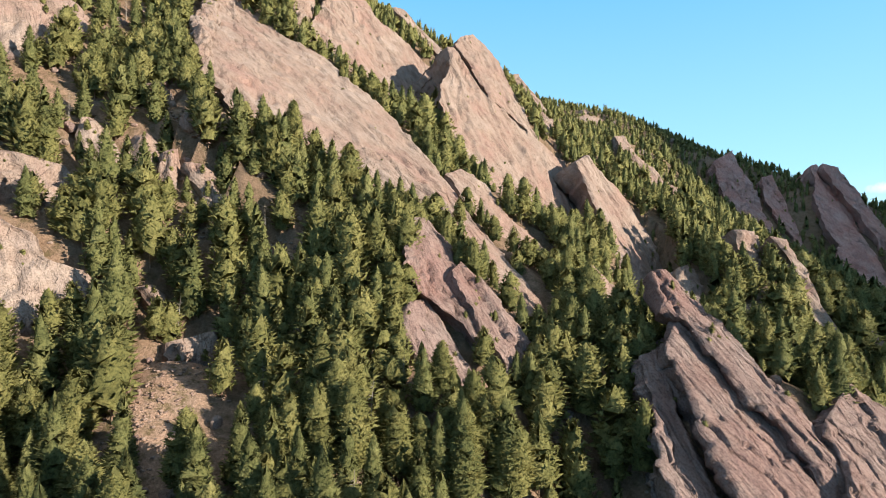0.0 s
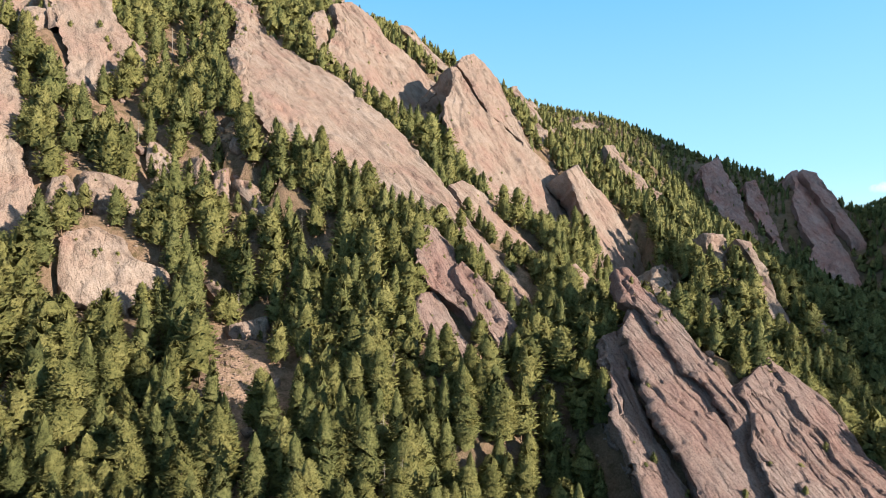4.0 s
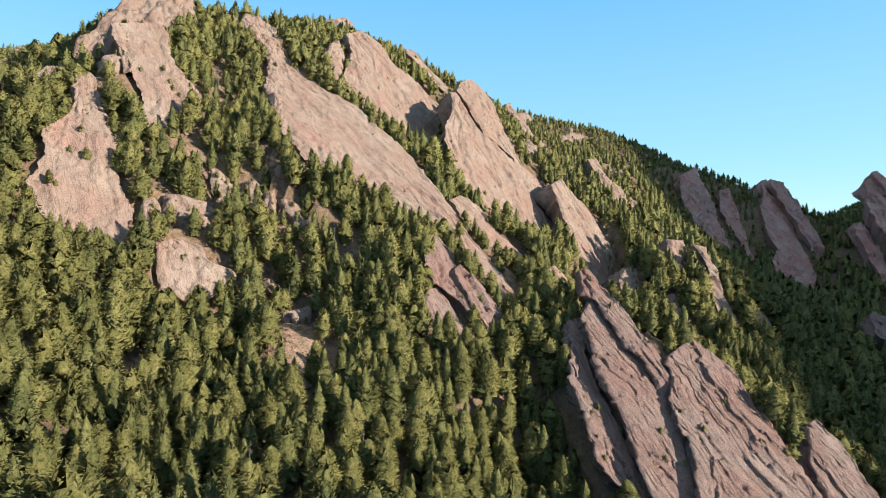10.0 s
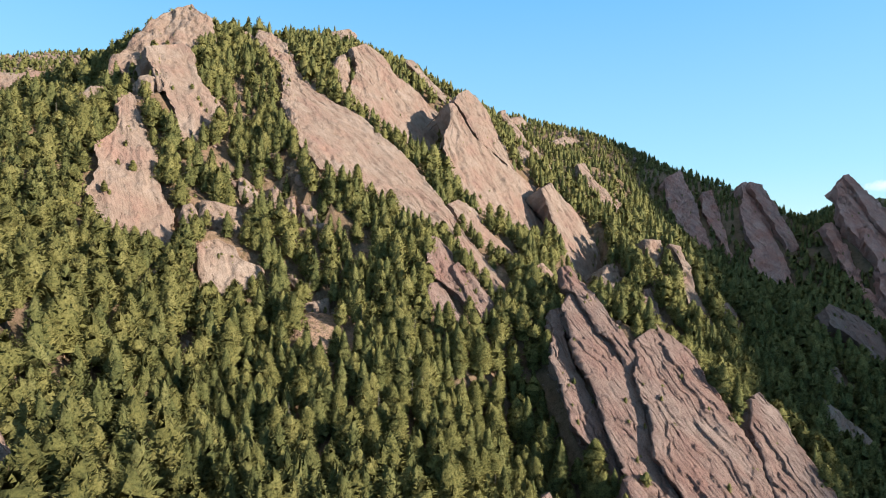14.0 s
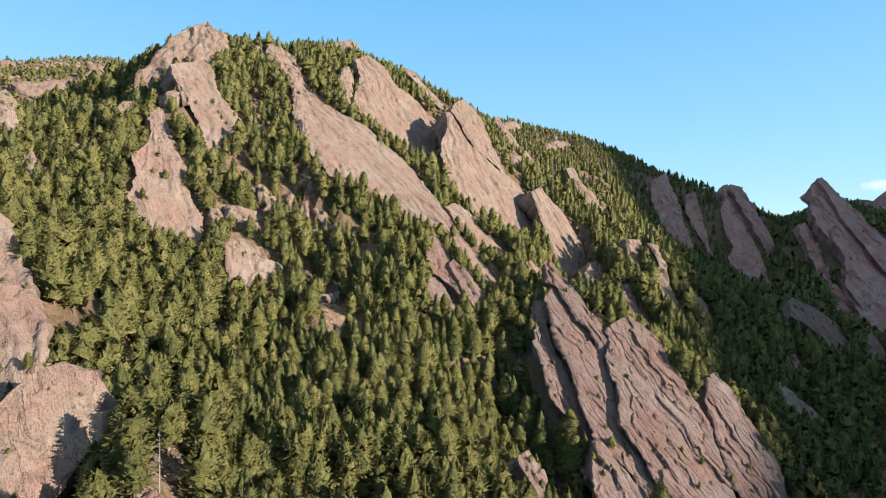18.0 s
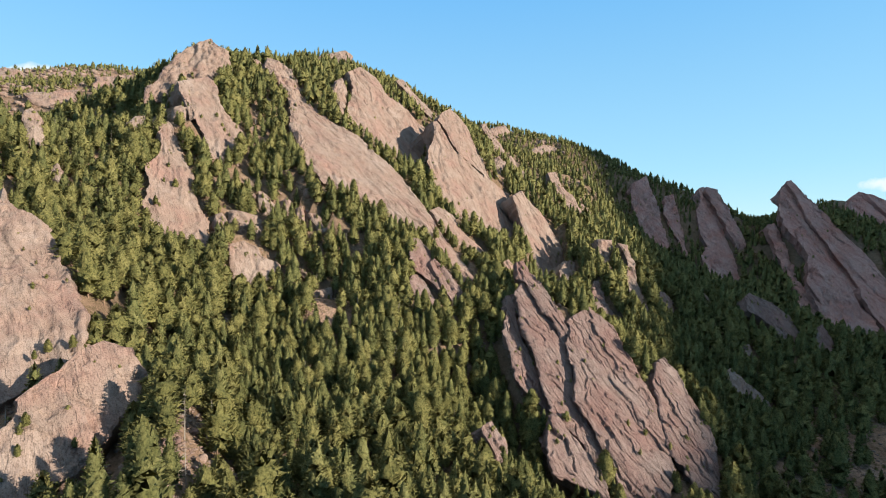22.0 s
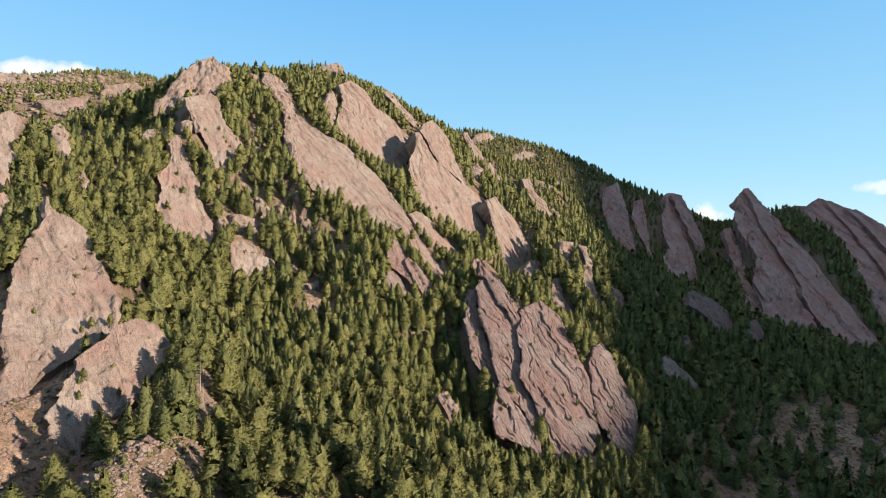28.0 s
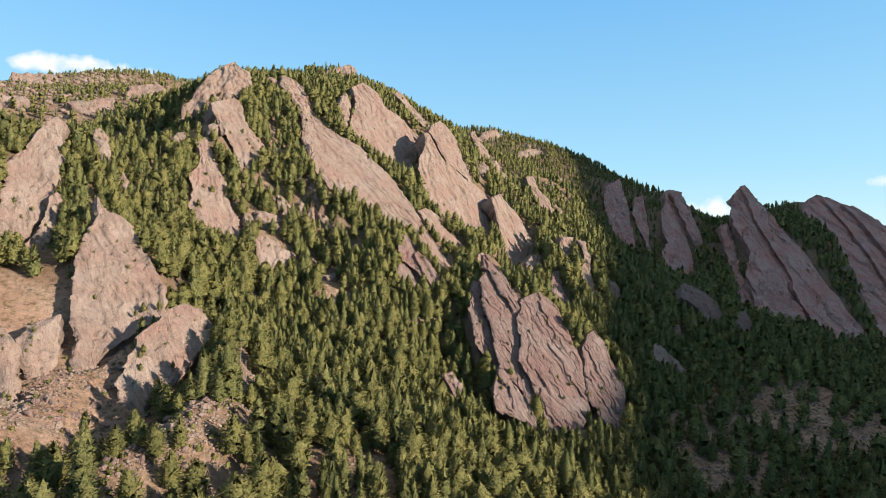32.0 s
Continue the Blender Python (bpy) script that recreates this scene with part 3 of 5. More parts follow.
        h += 0.10 * fbm(flat / np.array([1.6, 3.0, 1]), 2, seed + 5)
    else:
        h += 1.9 * ledge(1.7 * fbm(flat / np.array([14, 17, 1]), 4, seed + 4, 0.6), 0.06) + 0.3 * fbm(flat / 4, 3, seed + 9)
        h += beds((u + 0.3 * v) / 13 + 1.1 * bend, 1.2, 1.3 * cell / 9)
    rim = {"smooth": 0.8, "plated": 1.0, "block": 2.6}[style]
    H = h.reshape(nv, nu) * np.clip(edge / 2, 0.4, 1) - rim * np.exp(-edge / (rim * 0.9)) - 0.45 * np.maximum(at - (length[-1] - 12), 0)[:, None]
    face = np.array(origin) + U[..., None] * st + V[..., None] * dd + H[..., None] * n
    # the flanks and the head go back into the hill
    ks = max(4, int(thick / (cell * 1.9)))
    depth = np.linspace(0, 1, ks + 1)[1:] * thick
    grid = np.zeros((nv + ks, nu + 2 * ks, 3))
    grid[ks:, ks:ks + nu] = face
    for k in range(ks):
        d = depth[k]
        jut = 0.10 * d
        under = np.minimum(0.6 * d, 0.42 * wid[:, :1]) * smoothstep(4, 26, at)[:, None]  # the left side is undercut
        grid[ks:, ks - 1 - k] = face[:, 0] - n * d + st * under
        grid[ks:, ks + nu + k] = face[:, -1] - n * d + st * jut
    for k in range(ks):
        grid[ks - 1 - k] = grid[ks] - n * depth[k] - dd * 0.10 * depth[k] * (style != "plated")
    p = grid.reshape(-1, 3)
    side = np.ones((nv + ks, nu + 2 * ks))
    side[ks:, ks:ks + nu] = 0.12
    rough = np.stack([fbm(p / 5.0, 4, seed + 40), fbm(p / 5.0, 4, seed + 41), fbm(p / 5.0, 4, seed + 42)], 1)
    layers = np.tanh(3 * vnoise(np.stack([p @ n / 2.6, p @ st / 30, p @ dd / 30], 1), seed + 44))
    p = p + side.reshape(-1, 1) * (1.5 * rough + 1.5 * layers[:, None] * st)
    ny, nx = nv + ks, nu + 2 * ks
    J, I = np.meshgrid(np.arange(ny - 1), np.arange(nx - 1), indexing="ij")
    i = (J * nx + I).ravel()
    f = np.stack([i, i + 1, i + nx + 1, i + nx], 1)
    if np.dot(np.cross(st, dd), n) < 0:
        f = f[:, ::-1]
    # which part each quad belongs to: the head, the flanks, and the beds of the face
    which = np.where(J < ks, 1, np.where(I < ks, 2, np.where(I >= ks + nu - 1, 3, 4))).ravel()
    if style == "plated":
        bed = ((I - ks) * int(np.clip(width / 9, 2, 9)) // nu).ravel()
        which = np.where(which == 4, 4 + bed, which)
    top = new(name)
    top.location = Vector(origin)
    names = {1: "head", 2: "flank", 3: "flank"}
    base = np.array(origin, float)
    for w in np.unique(which):
        sel = f[which == w]
        used, back = np.unique(sel, return_inverse=True)
        kind = names.get(int(w), "bed" if style == "plated" else "face")
        part(kind, mesh_of(kind, p[used] - base, back.reshape(sel.shape), mat or ROCK), top)
    tagged(top, label, category, "tilted sandstone outcrops")
    note_rock(p[(side.ravel() < 0.5)])
    note_face(face[:max(2, int(np.searchsorted(at, length[-2]))), 1:-1].reshape(-1, 3))
    if banked < 1:
        note_bank(np.concatenate([face[int(nv * banked):int(nv * 0.97), 0], face[int(nv * 0.9)]]))
    if banked_right < 1:
        note_bank(face[int(nv * banked_right):int(nv * 0.97), -1])
    SEATS.append(face[int(nv * 0.1):int(nv * 0.8), 2:-2].reshape(-1, 3))
    return top


rock_slab((-212, 509, 461), -40, 38, 22, [(-27, 31, -7, 2), (-42, 68, 12, 13), (-37, 86, 8, 45), (-38, 109, -13, 96), (-58, 152, -19, 127), (-90, 214, -14, 182), (-107, 256, 7, 204), (-116, 285, 9, 222), (-118, 319, 11, 259), (-99, 338, 7, 296), (-81, 360, 1, 329), (-67, 380, -7, 357), (-52, 391, -14, 382), (-47, 407, -22, 406), (-54, 436, -26, 432), (-59, 466, -34, 459), (-59, 478, -42, 471)],
          'smooth', ROCK, 'long pink sandstone slab leaning on the mountainside', 1.7, banked=0.42)
rock_slab((-105, 557, 459), -38, 52, 20, [(-24, 12, 15, -11), (-35, 44, 38, 5), (-66, 89, 33, 45), (-89, 118, 61, 58), (-90, 140, 72, 90), (-80, 155, 89, 106), (-67, 175, 30, 159), (-46, 189, -4, 197), (-35, 206, -17, 212)],
          'smooth', ROCK, 'broad pink sandstone slab below the summit', 1.7, banked=0.5)
rock_slab((-117, 517, 433), -38, 52, 14, [(-22, 7, 3, -7), (-39, 35, 0, 11), (-46, 61, -26, 54), (-49, 75, -46, 83), (-52, 89, -52, 97)],
          'block', ROCK, 'weathered pink sandstone outcrop between pines', 1.7)
rock_slab((6, 479, 369), -44, 57, 26, [(-5, 3, 7, -1), (-17, 28, 8, 22), (-40, 54, 8, 47), (-54, 77, 24, 66), (-61, 106, 54, 92), (-63, 130, 77, 113), (-59, 149, 69, 137), (-51, 167, 51, 165), (-32, 179, 34, 186), (-16, 194, 22, 200), (-4, 202, 15, 205)],
          'smooth', ROCK, 'tall smooth pink sandstone slab with a sheer dark flank', 1.7, banked=0.62)
rock_slab((21, 515, 395), -44, 57, 16, [(-16, 13, 10, -1), (-30, 29, 20, 12), (-26, 53, 27, 29), (-27, 74, 24, 64), (-23, 89, 23, 86), (-7, 103, 15, 107), (4, 115, 16, 119)],
          'smooth', ROCK, 'pink sandstone slab rising from the forest', 1.7)
rock_slab((110, 458, 272), -44, 57, 22, [(-13, 5, 13, -6), (-20, 28, 22, 16), (-26, 47, 36, 37), (-38, 72, 36, 63), (-44, 94, 32, 87), (-50, 111, 19, 106), (-45, 127, 1, 127), (-28, 143, -8, 147)],
          'smooth', ROCK, 'narrow pink sandstone slab with a shaded flank', 1.7, banked=0.8)
rock_slab((81, 316, 191), -46, 48, 16, [(-6, 1, 5, -2), (-16, 10, 7, 11), (-22, 21, 11, 23), (-12, 30, 11, 31), (-4, 38, 3, 36)],
          'smooth', ROCK, 'pink sandstone slab rising from the forest', 1.7)
rock_slab((6, 333, 245), -46, 48, 14, [(-8, 3, 8, -4), (-7, 15, 23, 6), (-5, 30, 24, 29), (-4, 45, 28, 45), (4, 61, 35, 60), (11, 76, 35, 73)],
          'smooth', ROCK, 'pink sandstone slab rising from the forest', 1.7, banked=0.5)
rock_slab((-9, 224, 210), -46, 48, 12, [(0, -4, 6, -5), (-13, 12, 10, 12), (-17, 24, 2, 33), (-14, 38, 1, 46), (-8, 52, 1, 57)],
          'plated', ROCK_GREY, 'layered grey-pink sandstone slab with deep cracks', 1.2, banked=0.6)
rock_slab((11, 212, 191), -46, 48, 10, [(-7, -3, 0, -7), (-9, 6, 4, 7), (-9, 17, 6, 18), (-9, 28, 9, 32)],
          'plated', ROCK_GREY, 'layered grey-pink sandstone slab with deep cracks', 1.2)
rock_slab((-8, 196, 182), -46, 48, 12, [(-6, -1, 5, -2), (-14, 10, 7, 8), (-13, 17, 6, 19), (-8, 24, 8, 25), (-2, 28, 6, 31)],
          'plated', ROCK_GREY, 'layered grey-pink sandstone slab with deep cracks', 1.2, banked=0.6)
rock_slab((203, 380, 211), -57, 59, 20, [(-16, -3, 12, -3), (-19, 21, 2, 16), (-23, 33, -12, 32)],
          'block', ROCK, 'weathered pink sandstone outcrop between pines', 1.7)
rock_slab((219, 372, 204), -65, 46, 14, [(-6, -6, 5, -3), (-10, 20, 0, 25), (-25, 44, -15, 49), (-33, 67, -19, 72), (-34, 84, -22, 89)],
          'smooth', ROCK, 'pink sandstone slab rising from the forest', 1.7)
rock_slab((266, 233, 97), -65, 46, 10, [(-3, 2, 5, -1), (-17, 19, 7, 14), (-16, 29, -4, 34)],
          'smooth', ROCK, 'pink sandstone slab rising from the forest', 1.7)
rock_slab((277, 228, 86), -65, 46, 8, [(-3, 1, 3, -1), (-4, 16, 13, 15), (-6, 30, 12, 33)],
          'smooth', ROCK, 'pink sandstone slab rising from the forest', 1.7)
rock_slab((336, 330, 150), -65, 46, 14, [(-2, -3, 11, -8), (-15, 14, 30, 7), (0, 32, 40, 26), (3, 58, 37, 47)],
          'plated', ROCK_GREY, 'layered grey-pink sandstone slab with deep cracks', 1.7)
rock_slab((400, 324, 122), -65, 46, 10, [(-2, 4, 18, -1), (-21, 20, 11, 18), (-17, 33, -2, 38)],
          'plated', ROCK_GREY, 'layered grey-pink sandstone slab with deep cracks', 1.7)
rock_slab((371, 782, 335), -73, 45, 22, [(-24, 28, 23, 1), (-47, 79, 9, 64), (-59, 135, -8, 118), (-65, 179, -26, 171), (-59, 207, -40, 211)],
          'smooth', ROCK_SHADE_LIFT, 'shaded sandstone slab with broken top', 2.0, banked=0.6, gauge=1.7)
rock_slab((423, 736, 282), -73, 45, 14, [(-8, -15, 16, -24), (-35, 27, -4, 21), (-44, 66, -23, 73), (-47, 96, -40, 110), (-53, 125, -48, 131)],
          'plated', ROCK_SHADE_LIFT, 'layered grey-pink sandstone slab with deep cracks', 2.0, gauge=1.7)
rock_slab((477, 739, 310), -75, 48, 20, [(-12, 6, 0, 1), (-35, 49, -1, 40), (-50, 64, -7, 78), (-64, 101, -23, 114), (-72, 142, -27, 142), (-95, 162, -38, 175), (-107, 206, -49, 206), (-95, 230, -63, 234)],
          'smooth', ROCK_SHADE_LIFT, 'shaded purple-pink sandstone slab with ragged edge', 2.0, banked=0.6, gauge=1.7)
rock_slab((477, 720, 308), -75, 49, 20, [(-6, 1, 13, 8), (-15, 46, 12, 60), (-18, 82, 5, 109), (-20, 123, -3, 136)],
          'plated', ROCK_SHADE_LIFT, 'layered grey-pink sandstone slab with deep cracks', 2.0, gauge=1.7)
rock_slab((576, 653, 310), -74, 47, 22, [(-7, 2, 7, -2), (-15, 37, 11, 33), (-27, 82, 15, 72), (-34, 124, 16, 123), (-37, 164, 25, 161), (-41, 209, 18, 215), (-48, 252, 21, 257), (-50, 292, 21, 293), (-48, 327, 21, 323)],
          'plated', ROCK_SHADE_LIFT, 'tall grey-pink sandstone fin in shade', 1.7, gauge=2.0)
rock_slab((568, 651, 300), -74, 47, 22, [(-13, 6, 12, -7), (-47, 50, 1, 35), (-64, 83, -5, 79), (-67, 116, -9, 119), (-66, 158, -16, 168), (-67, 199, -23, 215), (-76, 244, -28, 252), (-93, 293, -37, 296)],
          'plated', ROCK_SHADE_LIFT, 'dark recessed sandstone bed behind the tall fin', 2.0, gauge=2.0)
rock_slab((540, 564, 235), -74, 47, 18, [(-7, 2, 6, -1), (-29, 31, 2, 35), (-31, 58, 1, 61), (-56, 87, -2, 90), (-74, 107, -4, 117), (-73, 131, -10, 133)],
          'plated', ROCK_SHADE_LIFT, 'red-stained sandstone rib leaning on the tall fin', 1.7, gauge=2.0)
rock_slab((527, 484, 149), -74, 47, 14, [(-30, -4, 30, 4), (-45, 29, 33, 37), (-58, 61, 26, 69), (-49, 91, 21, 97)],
          'block', ROCK_SHADE_LIFT, 'broken shaded sandstone at the foot of the fin', 2.0)
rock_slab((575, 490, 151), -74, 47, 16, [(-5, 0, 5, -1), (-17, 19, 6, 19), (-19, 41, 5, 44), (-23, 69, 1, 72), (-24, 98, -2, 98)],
          'plated', ROCK_SHADE_LIFT, 'narrow sandstone rib in front of the tall fin', 1.7)
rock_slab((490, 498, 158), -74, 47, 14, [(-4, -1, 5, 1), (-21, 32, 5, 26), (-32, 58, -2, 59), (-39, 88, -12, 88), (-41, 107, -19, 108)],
          'plated', ROCK_SHADE_LIFT, 'narrow grey sandstone rib between shaded pines', 1.7)
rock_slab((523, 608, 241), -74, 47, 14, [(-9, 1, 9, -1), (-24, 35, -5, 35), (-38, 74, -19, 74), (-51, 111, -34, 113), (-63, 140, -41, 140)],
          'block', ROCK_SHADE_LIFT, 'dark sandstone rib in the shaded woods', 2.0)
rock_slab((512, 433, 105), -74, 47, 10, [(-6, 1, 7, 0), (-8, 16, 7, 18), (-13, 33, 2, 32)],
          'plated', ROCK_SHADE_LIFT, 'small pale sandstone rib at the foot of the fin', 1.7)
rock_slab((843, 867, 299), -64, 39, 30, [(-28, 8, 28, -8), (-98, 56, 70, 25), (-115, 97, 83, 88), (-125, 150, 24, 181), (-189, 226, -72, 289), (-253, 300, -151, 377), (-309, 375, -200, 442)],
          'plated', ROCK_SHADE_LIFT, 'wide grey ridge of tilted sandstone fins', 2.6, gauge=2.2)
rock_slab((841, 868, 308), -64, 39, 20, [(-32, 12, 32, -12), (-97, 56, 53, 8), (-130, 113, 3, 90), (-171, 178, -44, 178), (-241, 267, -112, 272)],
          'plated', ROCK_SHADE_LIFT, 'jagged grey sandstone fin on the far ridge', 2.6, gauge=2.2)
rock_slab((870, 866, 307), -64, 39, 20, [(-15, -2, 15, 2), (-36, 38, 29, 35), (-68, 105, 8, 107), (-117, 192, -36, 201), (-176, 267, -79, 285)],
          'plated', ROCK_SHADE_LIFT, 'jagged grey sandstone fin on the far ridge', 2.6, gauge=2.2)
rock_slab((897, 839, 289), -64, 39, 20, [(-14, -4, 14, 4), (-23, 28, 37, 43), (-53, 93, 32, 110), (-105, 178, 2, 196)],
          'plated', ROCK_SHADE_LIFT, 'jagged grey sandstone fin on the far ridge', 2.6, gauge=2.2)
rock_slab((-229, 238, 304), -45, 49, 24, [(-1, -16, 6, -21), (-7, -5, 11, -12), (-8, 6, 8, 1), (-9, 15, 8, 10), (-15, 28, 8, 28), (-25, 38, 9, 45), (-30, 62, 9, 64), (-38, 85, 7, 85), (-40, 104, 8, 102), (-26, 117, 6, 116), (-13, 126, 3, 128), (-4, 133, -1, 137)],
          'smooth', ROCK, 'broad pale pink sandstone slab among pines', 1.2, banked=0.55)
rock_slab((-169, 200, 234), -60, 62, 12, [(-3, 1, 3, -1), (-6, 9, 7, 7), (-7, 17, 8, 17)],
          'block', ROCK, 'weathered pink sandstone outcrop between pines', 1.2, banked=0.8)
rock_slab((-160, 206, 237), -60, 62, 12, [(-2, 0, 3, 0), (-4, 8, 20, 5), (-3, 16, 24, 17), (4, 19, 26, 20)],
          'block', ROCK, 'low broken sandstone ledge beside the pale slab', 1.2, banked=0.7)
rock_slab((-148, 181, 209), -60, 62, 16, [(-4, 1, 5, -2), (-6, 6, 15, 3), (-7, 15, 21, 13), (-7, 26, 29, 18), (-7, 31, 30, 25), (2, 32, 30, 30), (8, 39, 18, 35)],
          'smooth', ROCK, 'rounded pale sandstone outcrop in the forest', 1.2, banked=0.9)
rock_slab((-233, 310, 373), -45, 50, 24, [(-20, 8, 17, -12), (-21, 26, 18, 5), (-18, 37, 18, 38), (-15, 52, 22, 57), (-16, 75, 26, 76), (-17, 94, 18, 93), (-17, 111, 5, 110)],
          'smooth', ROCK, 'pink sandstone slab rising from the forest', 1.7, banked=0.5)
rock_slab((-240, 290, 362), -46, 48, 14, [(-1, -5, 7, -14), (-2, 12, 7, 9), (1, 30, 6, 33)],
          'block', ROCK, 'weathered pink sandstone outcrop between pines', 1.7)
rock_slab((-268, 410, 452), -68, 56, 40, [(-3, 5, 8, -5), (-21, 24, 18, 7), (-32, 47, 30, 18), (-41, 66, 29, 38), (-51, 87, 25, 57), (-57, 102, 8, 72)],
          'block', ROCK, 'pale sandstone summit crag with small trees', 1.7)
rock_slab((-241, 61, 239), -46, 37, 26, [(0, 1, 2, -1), (-5, 21, 3, 16), (-11, 39, 10, 22), (-20, 59, 18, 38), (-28, 84, 20, 66), (-34, 107, 21, 93), (-37, 120, 23, 112), (-39, 138, 21, 126), (-39, 152, 10, 142), (-44, 172, -8, 152), (-41, 179, -32, 172)],
          'smooth', ROCK, 'pointed triangular pink sandstone slab above scree', 1.2)
rock_slab((-135, -32, 165), -46, 48, 18, [(-5, 2, 5, -2), (-12, 9, 16, 6), (-25, 19, 19, 17), (-31, 31, 9, 33), (-37, 41, -5, 47), (-42, 49, -21, 57), (-41, 53, -33, 65)],
          'smooth', ROCK, 'pink sandstone slab rising from the forest', 1.2, banked=0.75, banked_right=0.6)
rock_slab((-344, 162, 321), -45, 44, 26, [(-6, 12, 5, -2), (-26, 50, 11, 3), (-38, 68, 5, 40), (-46, 84, -3, 78), (-50, 113, -12, 109), (-57, 146, -28, 145), (-63, 171, -44, 171)],
          'smooth', ROCK, 'pale steep sandstone slab at the forest edge', 1.7, banked=0.6)
rock_slab((-289, 83, 243), -46, 48, 14, [(-4, 2, 3, -3), (-10, 25, 6, 5), (-16, 40, 0, 30), (-24, 54, -6, 54), (-29, 66, -17, 72)],
          'smooth', ROCK, 'pink sandstone slab rising from the forest', 1.7)
rock_slab((-199, -59, 161), -46, 48, 14, [(-8, 3, 8, -3), (-14, 12, 8, 9), (-16, 25, 5, 24), (-12, 34, 1, 35)],
          'block', ROCK, 'weathered pink sandstone outcrop between pines', 1.7)
rock_slab((-216, -82, 162), -46, 48, 16, [(-7, -4, 7, 4), (-13, 17, 13, 17), (-13, 37, 13, 39), (-14, 56, 9, 61)],
          'block', ROCK, 'weathered pink sandstone outcrop between pines', 1.7)
rock_slab((179, 586, 315), -46, 48, 14, [(-10, 2, 11, -3), (-18, 31, 0, 32), (-36, 57, -1, 54), (-30, 78, -5, 76), (-24, 95, -6, 97)],
          'smooth', ROCK, 'pink sandstone slab rising from the forest', 1.7, banked=0.6)
rock_slab((221, 568, 268), -46, 48, 10, [(-7, 2, 5, -1), (-12, 17, 6, 16), (-15, 32, -3, 36)],
          'block', ROCK, 'weathered pink sandstone outcrop between pines', 1.7)
rock_slab((265, 771, 333), -46, 48, 10, [(-9, 2, 12, -4), (-21, 16, 9, 13), (-23, 25, -6, 23)],
          'block', ROCK, 'weathered pink sandstone outcrop between pines', 1.7)
rock_slab((229, 659, 315), -46, 48, 8, [(-17, 4, 17, -4), (-10, 14, 16, 11)],
          'block', ROCK, 'weathered pink sandstone outcrop between pines', 1.7)
rock_slab((86, 693, 410), -46, 48, 14, [(-10, 4, 8, -3), (-16, 33, -2, 35), (-23, 58, 2, 56), (-38, 81, -4, 72)],
          'smooth', ROCK, 'thin pink sandstone rib on the upper slope', 1.7, banked=0.6)
rock_slab((124, 654, 349), -46, 48, 14, [(-10, 4, 12, -5), (-12, 27, 10, 29), (-11, 49, 10, 54), (-6, 71, 14, 75)],
          'smooth', ROCK, 'thin pink sandstone rib on the upper slope', 1.7, banked=0.6)
rock_slab((98, 581, 338), -46, 48, 12, [(-15, 6, 15, -6), (-27, 25, 11, 14), (-37, 43, -14, 42)],
          'block', ROCK, 'weathered pink sandstone outcrop between pines', 1.7)
rock_slab((-52, 643, 469), -46, 47, 14, [(-9, 5, 9, -5), (-2, 32, 20, 47), (1, 63, 27, 75), (8, 92, 31, 98)],
          'smooth', ROCK, 'pink sandstone slab rising from the forest', 1.7)
rock_slab((156, 373, 190), -46, 48, 14, [(-11, 2, 11, -2), (-28, 14, 4, 13), (-35, 27, -11, 27)],
          'block', ROCK, 'weathered pink sandstone outcrop between pines', 1.7)
rock_slab((-146, 234, 256), -57, 59, 12, [(-1, 0, 2, -1), (-4, 9, 8, 6), (-4, 17, 12, 15), (0, 23, 11, 22)],
          'block', ROCK, 'pointed pale sandstone outcrop between pines', 1.2, banked=0.7)
rock_slab((-233, 474, 447), -46, 48, 20, [(-9, 8, 9, -8), (-11, 23, 19, 4), (-1, 35, 27, 28), (6, 52, 26, 50)],
          'block', ROCK, 'weathered pink sandstone outcrop between pines', 1.7)
rock_slab((67, 185, 165), -68, 41, 30, [(-3, -2, 5, -4), (-12, 17, -2, 20), (-20, 37, -5, 45), (-26, 61, -8, 73), (-27, 79, -11, 92), (-20, 97, -14, 107)],
          'plated', ROCK_GREY, 'layered grey-pink sandstone slab with deep cracks', 0.62)
rock_slab((76, 183, 169), -68, 41, 26, [(-6, -1, 9, -12), (-12, 24, 12, 22), (-17, 49, 13, 51), (-20, 76, 4, 85), (-25, 101, -1, 103), (-24, 116, -1, 133), (-17, 131, -1, 149)],
          'plated', ROCK_GREY, 'layered grey-pink sandstone slab with deep cracks', 0.62)
rock_slab((80, 89, 98), -68, 41, 14, [(-1, -1, 6, -3), (-12, 18, 12, 15), (-14, 36, 16, 32), (-4, 43, 17, 45), (7, 51, 14, 55)],
          'plated', ROCK_GREY, 'layered grey-pink sandstone slab with deep cracks', 0.62)
rock_slab((113, 177, 159), -68, 41, 20, [(-9, 13, 18, 1), (-21, 34, 28, 22), (-28, 61, 25, 55), (-39, 85, 22, 88), (-36, 115, 15, 114), (-36, 131, 5, 139), (-44, 153, -14, 157)],
          'plated', ROCK_GREY, 'layered grey-pink sandstone slab with deep cracks', 0.62)
rock_slab((173, 152, 120), -68, 41, 22, [(-3, 0, 7, -4), (-16, 16, 12, 8), (-26, 37, 8, 28), (-36, 60, 7, 50), (-38, 74, 0, 70), (-36, 88, -14, 90), (-32, 101, -23, 100)],
          'plated', ROCK_GREY, 'layered grey-pink sandstone slab with deep cracks', 0.62)
rock_slab((67, 199, 189), -68, 41, 9, [(10, -6, 18, -7), (5, 11, 20, 12), (9, 28, 24, 35), (11, 51, 25, 58), (13, 70, 23, 74)],
          'plated', ROCK_GREY, 'layered grey-pink sandstone slab with deep cracks', 0.62)
